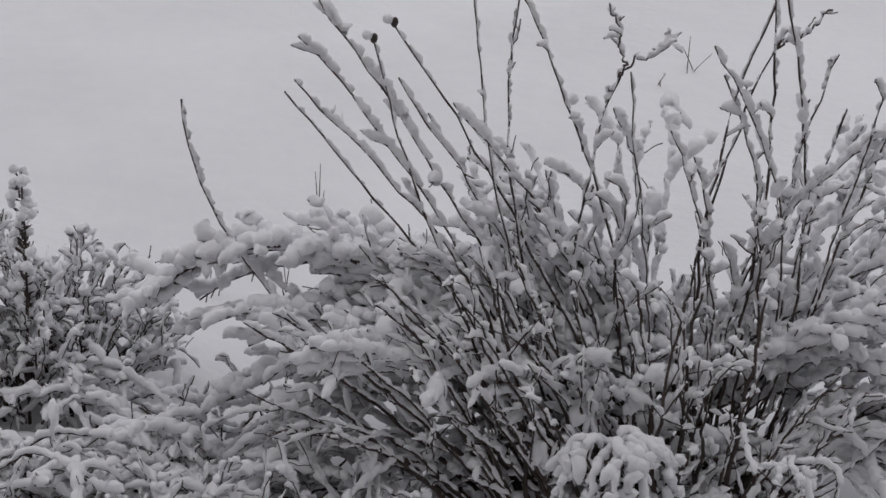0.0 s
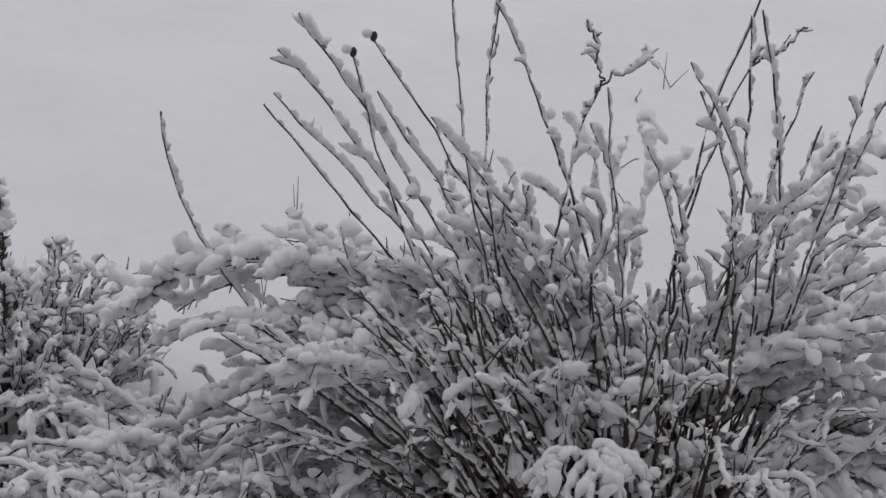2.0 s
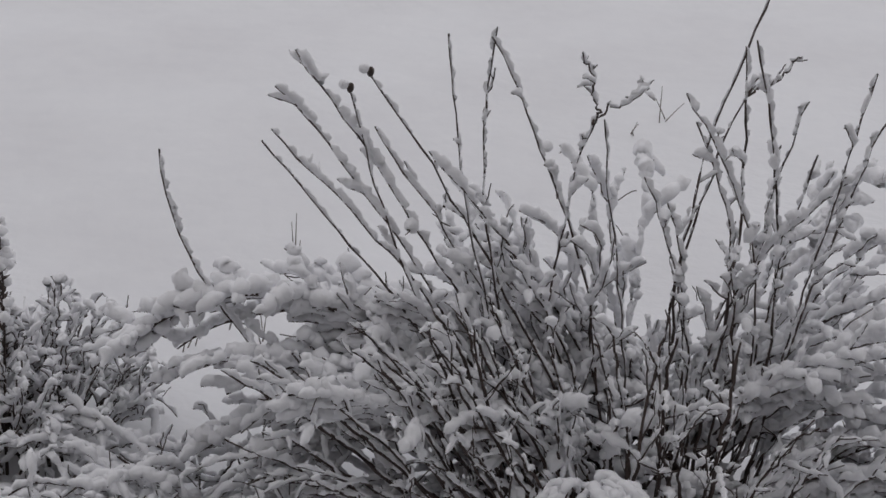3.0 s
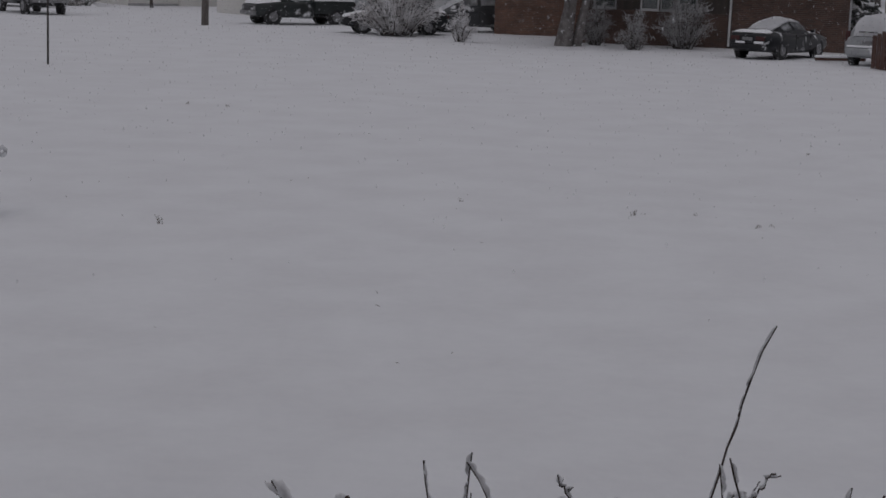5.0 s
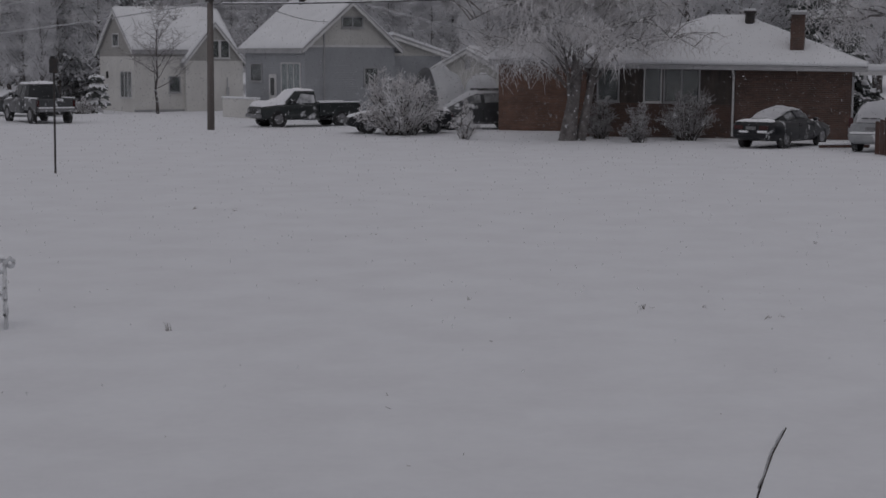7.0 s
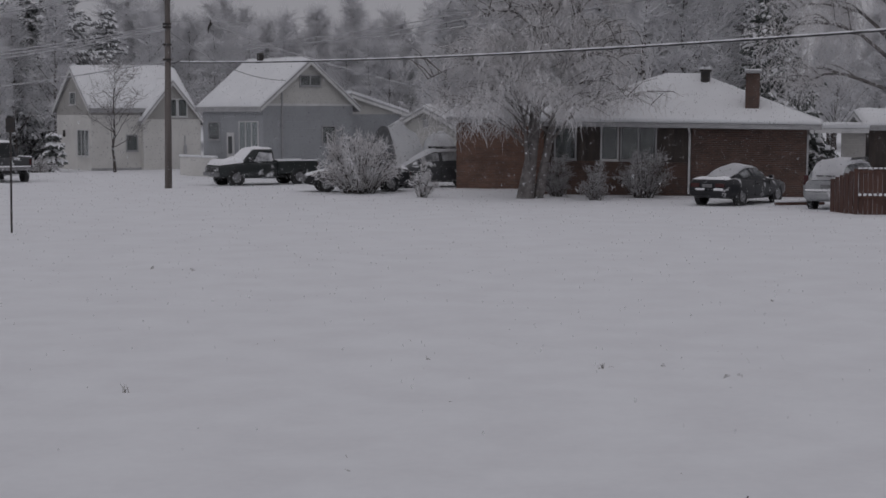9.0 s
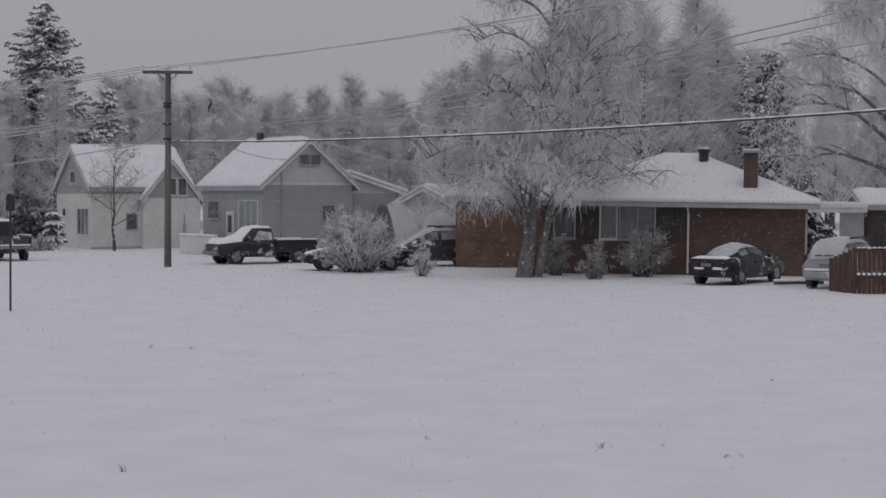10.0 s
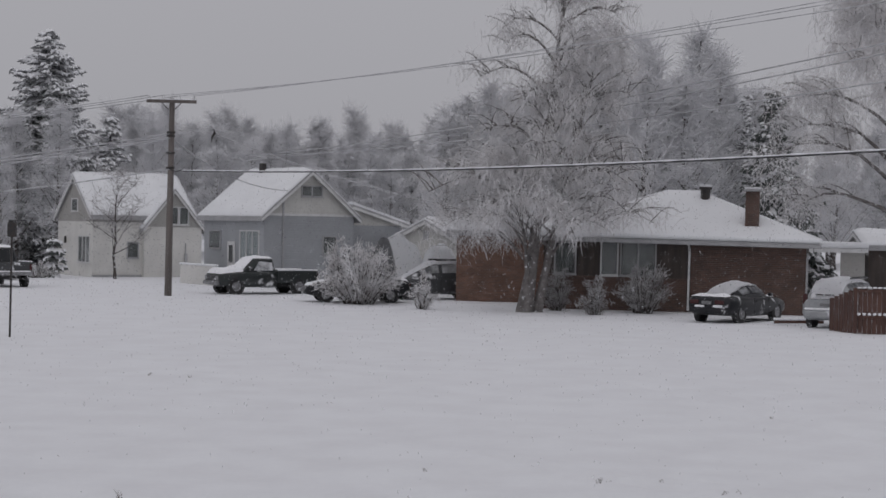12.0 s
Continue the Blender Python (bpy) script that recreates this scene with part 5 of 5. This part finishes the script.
        p = a * (1 - s) ** 2 + 2 * k * s * (1 - s) + c * s ** 2
        w = np.cumsum(self.rng.normal(0, wob / 30, (30, 3)), axis=0)
        return self.limb(p + w - s * w[-1], r, load, side, own, side_len, cover, bare, **kw)

    def done(self):
        part("twig_growth", self.twig.mesh("twigs"), TWIG, self.ob, "thin dark bare twigs", kind="stuff")
        part("snow_load", self.snow.mesh("snow_load"), SNOW, self.ob, "soft lumps of snow along the twigs", kind="stuff")


BX, BY = 0.60, 4.98
willow = Shrub("willow_shrub", pose(0, 0, 0), "large bare willow shrub loaded with fresh snow", 2)


def whip(fx, mx, mz, x, z, r=0.006, load=0.012, side=5, cover=0.6, y=4.9, **kw):
    return willow.whip((BX + fx, BY - 0.05, -0.05), (mx, y, mz), (x, y, z), r * 0.85, load, side, cover, **kw)


# tall upright whips, in order across the crown: bare dark ones and snow-beaded ones
whip(-0.10, -0.46, 1.10, -0.69, 1.38, 0.0065, 0.010, 4, 0.30, bare=0.2, side_len=0.08)
whip(-0.22, -0.39, 1.41, -0.59, 1.68, 0.007, 0.019, 7, 0.75)
whip(-0.24, -0.41, 1.30, -0.65, 1.56, 0.006, 0.017, 5, 0.75)
whip(-0.26, -0.42, 1.20, -0.66, 1.42, 0.006, 0.016, 4, 0.7)
whip(-0.20, -0.33, 1.27, -0.42, 1.56, 0.0045, 0.009, 2, 0.4, bare=0.25)
whip(-0.06, -0.17, 1.35, -0.36, 1.615, 0.007, 0.010, 3, 0.28, bare=0.3, side_len=0.08)
whip(-0.15, -0.20, 1.25, -0.34, 1.45, 0.005, 0.017, 5, 0.75)
whip(-0.22, -0.08, 1.39, -0.13, 1.76, 0.0045, 0.010, 1, 0.75, side_len=0.05)
whip(-0.16, 0.00, 1.40, 0.015, 1.79, 0.006, 0.013, 6, 0.65)
whip(-0.10, 0.14, 1.48, 0.0, 1.76, 0.006, 0.015, 6, 0.8)
whip(-0.14, 0.02, 1.16, -0.17, 1.38, 0.006, 0.017, 6, 0.7)
whip(-0.06, 0.28, 1.29, 0.34, 1.54, 0.006, 0.017, 6, 0.75)
willow.whip((0.33, 4.9, 1.50), (0.31, 4.9, 1.60), (0.29, 4.9, 1.72), 0.004, 0.010, 4, 0.5, own=False, side_len=0.12, bare_foot=0.0)
willow.whip((0.33, 4.9, 1.50), (0.40, 4.9, 1.60), (0.46, 4.9, 1.66), 0.004, 0.010, 3, 0.5, own=False, side_len=0.10, bare_foot=0.0)
whip(0.00, 0.41, 1.20, 0.36, 1.52, 0.004, 0.009, 0, 0.75)
whip(0.06, 0.70, 1.31, 0.80, 1.66, 0.007, 0.009, 3, 0.22, bare=0.3, side_len=0.10)
whip(0.14, 0.78, 1.50, 0.76, 1.78, 0.009, 0.014, 7, 0.6)
whip(0.20, 0.89, 1.47, 0.79, 1.80, 0.007, 0.018, 7, 0.8)
whip(0.16, 0.71, 1.60, 0.905, 2.21, 0.007, 0.008, 6, 0.75, bare=0.3, side_len=0.10)
whip(0.12, 0.76, 1.40, 0.60, 1.62, 0.005, 0.018, 4, 0.8, bare_foot=0.6)
whip(0.12, 0.74, 1.30, 0.64, 1.53, 0.005, 0.016, 4, 0.75, bare_foot=0.6)
willow.whip((0.79, 4.9, 1.62), (0.86, 4.9, 1.68), (0.93, 4.9, 1.755), 0.004, 0.010, 2, 0.5, own=False, side_len=0.06, bare_foot=0.0)
whip(0.22, 0.90, 1.25, 0.97, 1.62, 0.006, 0.013, 5, 0.6, bare=0.15)
whip(0.26, 0.98, 1.15, 1.02, 1.45, 0.006, 0.016, 5, 0.7)
whip(0.18, 0.90, 1.08, 1.16, 1.39, 0.007, 0.021, 7, 0.8)
whip(0.30, 1.08, 1.30, 1.16, 1.72, 0.006, 0.014, 6, 0.65)
whip(0.32, 1.14, 1.30, 1.26, 1.70, 0.007, 0.016, 6, 0.6)
whip(0.05, 0.62, 1.05, 0.50, 1.34, 0.006, 0.018, 6, 0.75)
whip(0.10, 0.66, 0.95, 0.58, 1.26, 0.006, 0.020, 6, 0.8)


def own(x, z, fx, arch=0.05, r=0.007, y=4.9, load=0.02, side=7, bare=0.0, cover=0.55, bow=0.0):
    willow.stem((BX + fx, BY - 0.05, -0.05), (x, y, z), arch, r * 0.75, load * 0.8, side, True, 0.22, cover, bare, 0.08, bow)


# the long arm that droops over to the side
own(-1.24, 0.54, -0.28, 0.555, 0.013, load=0.030, side=16, cover=0.80)
own(-1.15, 0.57, -0.26, 0.52, 0.012, y=4.95, load=0.029, side=16, cover=0.80)
own(-0.98, 0.58, -0.28, 0.44, 0.012, y=5.0, load=0.029, side=14, cover=0.80)
own(-1.01, 1.33, -0.40, -0.12, 0.008, load=0.018, side=2, bare=0.35, cover=0.75, bow=-0.18)
own(-0.93, 0.26, -0.30, 0.34, 0.010, y=4.8, load=0.028, side=11, cover=0.72)
own(-0.72, 0.45, -0.25, 0.40, 0.010, y=4.7, load=0.028, side=11, cover=0.70)
own(-1.00, 0.50, -0.28, 0.36, 0.010, y=4.9, load=0.028, side=13, cover=0.74)
rs = np.random.default_rng(12)
for i in range(126):
    x = rs.uniform(-0.80, 1.75)
    if x > 0.15 and i % 5 < 2:
        continue
    top = 0.80 + 0.42 * min(1.0, max(0.0, (x + 0.75) / 1.0)) + 0.1 * max(0.0, x - 0.6)
    away = abs(x - BX)
    arch = (0.05 + 0.20 * away) * rs.uniform(0.5, 1.1)
    z = max(0.15, top * rs.uniform(0.5, 1.05) - 0.6 * arch)
    willow.stem((BX + rs.normal(-0.05, 0.20), BY + rs.normal(0.05, 0.1), -0.05), (x, BY + rs.normal(0.05, 0.22), z), arch, rs.uniform(0.005, 0.009), rs.uniform(0.016, 0.025), int(rs.integers(5, 9)), i < 90, 0.30, rs.uniform(0.62, 0.84) if x < 0.05 or x > 1.2 else rs.uniform(0.76, 0.98), spread=0.45)
# nearly bare dark stems on the near side, fanning out of the foot
for i in range(50):
    left = i % 3 < 2
    x = rs.uniform(-0.80, 0.35) if left else rs.uniform(0.35, 1.25)
    fx = 0.02 + 0.50 * (x + 0.8) / 1.2 + rs.normal(0, 0.07) if left else 0.60 + 0.35 * (x - 0.5) + rs.normal(0, 0.06)
    z = rs.uniform(0.50, 1.12) - 0.15 * abs(x - 0.4)
    willow.stem((fx, BY - 0.32 + rs.normal(0, 0.05), -0.05), (x, BY - 0.42 + rs.normal(0, 0.06), z), 0.12 * rs.uniform(0.0, 1.0), rs.uniform(0.006, 0.0105), rs.uniform(0.010, 0.017), 4, True, 0.24, rs.uniform(0.22, 0.48), wob=0.12, spread=0.5, lump=0.1)
# flat boughs that carry broad pillows, on the near side
for i in range(10):
    x = rs.uniform(-0.55, 1.25)
    foot = 0.45 + 0.4 * (x - 0.45)
    willow.stem((foot, BY - 0.2, 0.15), (x, BY - 0.38 + rs.normal(0, 0.08), rs.uniform(0.25, 0.95)), rs.uniform(0.02, 0.10), 0.005, rs.uniform(0.019, 0.026), 5, False, 0.20, 0.75, spread=0.6)
# thin boughs spreading on the open side
for i in range(24):
    x = rs.uniform(1.0, 1.95)
    willow.stem((BX + 0.12 + rs.normal(0, 0.12), BY + rs.normal(-0.05, 0.08), -0.04), (x, BY + rs.normal(-0.12, 0.18), rs.uniform(0.12, 0.65)), 0.08 + 0.12 * rs.random(), rs.uniform(0.005, 0.009), rs.uniform(0.013, 0.020), 6, i < 12, 0.28, 0.65)
# low tangled twigs before the foot
for i in range(40):
    x = rs.uniform(-0.45, 1.2)
    y = rs.uniform(4.62, 4.90)
    willow.stem((x + rs.normal(0, 0.1), y + 0.05, -0.03), (x + rs.normal(-0.08, 0.2), y + rs.normal(0, 0.1), rs.uniform(0.06, 0.30)), 0.05, 0.004, rs.uniform(0.014, 0.022), 4, False, 0.2, 0.5 if x < 0.6 else 0.4, spread=0.8)
willow.done()

# two seed pods at the whip ends
for x, z in ((-0.36, 1.625), (-0.42, 1.57)):
    bm = bmesh.new()
    bmesh.ops.create_icosphere(bm, subdivisions=2, radius=0.014)
    bmesh.ops.scale(bm, vec=(0.8, 0.8, 1.4), verts=bm.verts)
    pod = part("seed_pod", bm, BARK, None, pos=pose(x, 4.9, z, 20, 10, 0))
    cap = bmesh.new()
    bmesh.ops.create_icosphere(cap, subdivisions=2, radius=0.017)
    bmesh.ops.translate(cap, vec=(-0.022, 0, 0.008), verts=cap.verts)
    part("snow_cap", cap, SNOW, pod)
    tagged(pod, "dark dry seed pod at a willow tip", "seed pod")

# dense low shrub to the side, with round tufts at its tips
low = Shrub("low_shrub", pose(0, 0, 0), "dense low shrub buried in rounded clumps of snow", 5, 0.012)
rl = np.random.default_rng(31)
for i in range(150):
    az, q = rl.uniform(0, 6.28), math.sqrt(rl.random())
    x, y = -1.70 + 0.62 * q * math.cos(az), 5.25 + 0.5 * q * math.sin(az)
    h = 0.64 * math.sqrt(max(0.1, 1 - (q * 0.9) ** 2)) * rl.uniform(0.5, 1.1)
    low.stem((-1.62 + 0.5 * (x + 1.62), 5.35 + 0.5 * (y - 5.35), -0.03), (x, y, h), 0.04, rl.uniform(0.004, 0.007), rl.uniform(0.011, 0.017), 6, i < 30, 0.17, 0.6, spread=0.7)
    low.clump((x, y, h + 0.015), rl.uniform(0.012, 0.024), (0, 0, 1), 1.0)
for i in range(64):
    x, y = rl.uniform(-1.15, -0.38), rl.uniform(4.25, 4.85)
    tip = (x + rl.normal(0, 0.18), y + rl.normal(0, 0.1), rl.uniform(0.06, 0.28))
    low.stem((x + rl.normal(0, 0.1), y + 0.1, -0.03), tip, 0.05, 0.0045, rl.uniform(0.012, 0.018), 4, False, 0.26, 0.6, spread=0.6)
    low.clump((tip[0], tip[1], tip[2] + 0.01), rl.uniform(0.012, 0.022), (0, 0, 1), 1.1)
for i in range(60):
    x, y = rl.uniform(-1.9, -1.0), rl.uniform(4.30, 4.72)
    low.stem((x, y + 0.1, -0.03), (x + rl.normal(0, 0.15), y, rl.uniform(0.05, 0.20)), 0.04, 0.0045, rl.uniform(0.011, 0.016), 4, False, 0.26, 0.62, spread=0.6)
for i in range(14):
    x, y = rl.uniform(-1.75, -0.75), rl.uniform(4.40, 4.95)
    run = rl.uniform(0.35, 0.65) * (1 if rl.random() < 0.7 else -1)
    low.stem((x, y, rl.uniform(0.05, 0.2)), (x + run, y + rl.normal(0, 0.1), rl.uniform(0.10, 0.26)), rl.uniform(0.08, 0.16), 0.005, rl.uniform(0.015, 0.021), 3, False, 0.2, 0.75, bare_foot=0.05)
low.done()

# low conifers with finger-like snow-covered sprays
rj = np.random.default_rng(4)
for cx, cy, cz, size, count in ((0.385, 4.40, 0.49, 0.78, 10), (0.92, 4.42, 0.46, 0.55, 5)):
    spray = Shrub("juniper", pose(0, 0, 0), "low evergreen with finger-like sprays under thick snow", 9, 0.012)
    spray.whip((cx, cy + 0.20, -0.05), (cx, cy + 0.12, cz * 0.8), (cx, cy, cz + 0.02), 0.009, 0.02, 0, 0.9)
    for i in range(count):
        a = -math.pi * (0.02 + 0.96 * (i + 0.6 * rj.random()) / count)
        L = size * rj.uniform(0.17, 0.36)
        tip = np.array((cx + L * math.cos(a) * 0.9, cy + L * math.sin(a) * 0.7, cz - 0.75 * L + rj.normal(0, 0.025)))
        mid = np.array((cx + L * math.cos(a) * 0.5, cy + L * math.sin(a) * 0.4, cz + 0.03))
        spray.whip((cx, cy + 0.02, cz), mid, tip, 0.004, 0.024 * size, 2, 1.25, own=False, side_len=0.08, bare_foot=0.0, spread=0.5)
        spray.clump(tip + [0, 0, 0.01], 0.020 * size, tip - mid, 1.6)
    spray.done()

# snow-topped log lying before the low shrub
log = Tubes()
log.add(bend((-2.3, 4.80, 0.07), (-1.28, 4.82, 0.06), 0.01, 12, 0.03, np.random.default_rng(2)), np.concatenate([np.full(10, 0.028), [0.024, 0.004]]), 10)
lg = part("log", log.mesh("log"), BARK)
tagged(lg, "dark fallen log with a cap of snow", "log")
ls = Tubes()
ls.add(bend((-2.3, 4.80, 0.105), (-1.30, 4.82, 0.095), 0.01, 40, 0.03, np.random.default_rng(3)), (0.028 + 0.005 * np.sin(np.arange(40) * 0.9)) * np.minimum(1, (40.2 - np.arange(40)) / 4) ** 0.5, 9)
part("log_snow", ls.mesh("log_snow"), SNOW, lg, "cap of snow on the log")

# upright dry weed with a snowy spike of leaves, and thin weeds in the field
stalk = thing("tall_weed", pose(-1.60, 5.05, 0) @ Matrix.Diagonal((0.9, 0.9, 0.94, 1)), "tall dry weed with a snow-covered seed head", "weed")
st, sh = Tubes(), Tubes()
rk = np.random.default_rng(1)
st.add(bend((0, 0, -0.05), (0.03, 0, 1.04), 0, 10, 0.03, rk), np.linspace(0.008, 0.003, 10), 6)
for i in range(46):
    f = i / 45
    a = rk.uniform(0, 6.28)
    w = 0.012 + 0.045 * math.sin(0.35 + 2.6 * f) * rk.uniform(0.5, 1.1)
    o = np.array((0.02, 0, 0.50 + 0.52 * f))
    e = o + np.array((math.cos(a) * w, math.sin(a) * w, 0.02))
    st.add([o, (o + e) / 2, e], [0.004, 0.009, 0.002], 5, 0.4)
    if rk.random() < 0.5 + 0.5 * f:
        c = e + np.array((0, 0, 0.012))
        k = np.linspace(-1, 1, 6)
        sh.add(c + np.stack([k * 0.008 * math.cos(a), k * 0.008 * math.sin(a), k * 0.018], -1), 0.024 * np.maximum(0.06, np.sqrt(1 - k ** 2)) * rk.uniform(0.6, 1.1), 7, 1.0, 0.0, 0.1, rk)
part("stalk", st.mesh("stalk"), BARK, stalk)
part("snowy_head", sh.mesh("snowy_head"), SNOW, stalk, "snow-covered seed head", kind="stuff")


def weed(x, y, h, n, seed):
    rg = np.random.default_rng(seed)
    w = Tubes()
    for i in range(n):
        a = rg.normal(0, 0.35, 2)
        w.add(bend((x + rg.normal(0, 0.03), y + rg.normal(0, 0.03), -0.02), (x + a[0] * h, y + a[1] * h, h * rg.uniform(0.6, 1.1)), -0.03 * h, 5), np.linspace(0.0035, 0.0015, 5), 4)
    ob = part("dry_grass", w.mesh("dry_grass"), DRY)
    tagged(ob, "few dry grass stalks poking out of snow", "grass", "weeds in the snow")


for i, (x, y, h, n) in enumerate(((-0.86, 7.1, 0.16, 2), (-0.82, 7.0, 0.13, 2), (-1.15, 6.1, 0.16, 3), (-0.85, 6.2, 0.2, 4), (1.0, 9.3, 0.16, 4), (0.85, 9.0, 0.08, 3), (0.45, 8.6, 0.05, 4),
                                  (2.08, 21.8, 0.10, 9), (2.2, 21.8, 0.06, 6), (-3.75, 19.9, 0.12, 8), (2.9, 22.0, 0.05, 4), (-0.2, 22.6, 0.08, 5), (3.6, 21.2, 0.05, 6), (3.75, 21.2, 0.05, 6), (-6.2, 36, 0.08, 8), (-5.3, 35.7, 0.07, 8), (5.8, 29.6, 0.07, 8), (8.8, 30, 0.07, 8))):
    weed(x, y, h, n, i)

# grass tips that just break the snow, far too many to count
stub = Tubes()
rg = np.random.default_rng(77)
n = 50
gx_ = rg.normal(0, 1, n)
gy_ = 13 + 39 * rg.random(n) ** 1.3
gx_ = gx_ * 0.16 * gy_
line_y = 24.0 - 0.09 * gx_
near = rg.random(n) < 0.3
gy_ = np.where(near, line_y + rg.normal(0, 0.5, n), gy_)
o = np.stack([gx_, gy_, snow_height(gx_, gy_) - 0.005], -1)
d = np.stack([rg.normal(0, 0.03, n), rg.normal(0, 0.03, n), rg.uniform(0.01, 0.03, n)], -1)
stub.batch(np.stack([o, o + d * 0.5, o + d], 1), np.array([0.004, 0.003, 0.001])[None, :] * np.ones((n, 1)), 3)
tagged(part("grass_stubble", stub.mesh("grass_stubble"), DRY), "scattered dry grass tips breaking through the snow", "grass", kind="stuff")

# snowflakes hanging in the air over the field
rf = np.random.default_rng(50)
n = 22000
fy = 12 + 63 * rf.random(n) ** 0.5
fx = fy * rf.uniform(-0.30, 0.30, n)
fz = rf.uniform(0.1, 7.0, n)
ok = fz < 3.4 + fy * 0.045
c = np.stack([fx, fy, fz], -1)[ok]
fr = rf.uniform(0.006, 0.017, len(c))
shape = np.array([(1, 0, 0), (-1, 0, 0), (0, 1, 0), (0, -1, 0), (0, 0, 1.7), (0, 0, -1.7)], float)
v = c[:, None, :] + shape[None] * fr[:, None, None] * rf.uniform(0.6, 1.25, (len(c), 6, 1))
tri = np.array([(0, 2, 4), (2, 1, 4), (1, 3, 4), (3, 0, 4), (2, 0, 5), (1, 2, 5), (3, 1, 5), (0, 3, 5)])
f = (np.arange(len(c))[:, None, None] * 6 + tri[None]).reshape(-1, 3)
tagged(part("falling_snow", mesh_of("falling_snow", v.reshape(-1, 3), f, True), FLAKE), "large soft snowflakes falling through the air", "snow", kind="stuff")
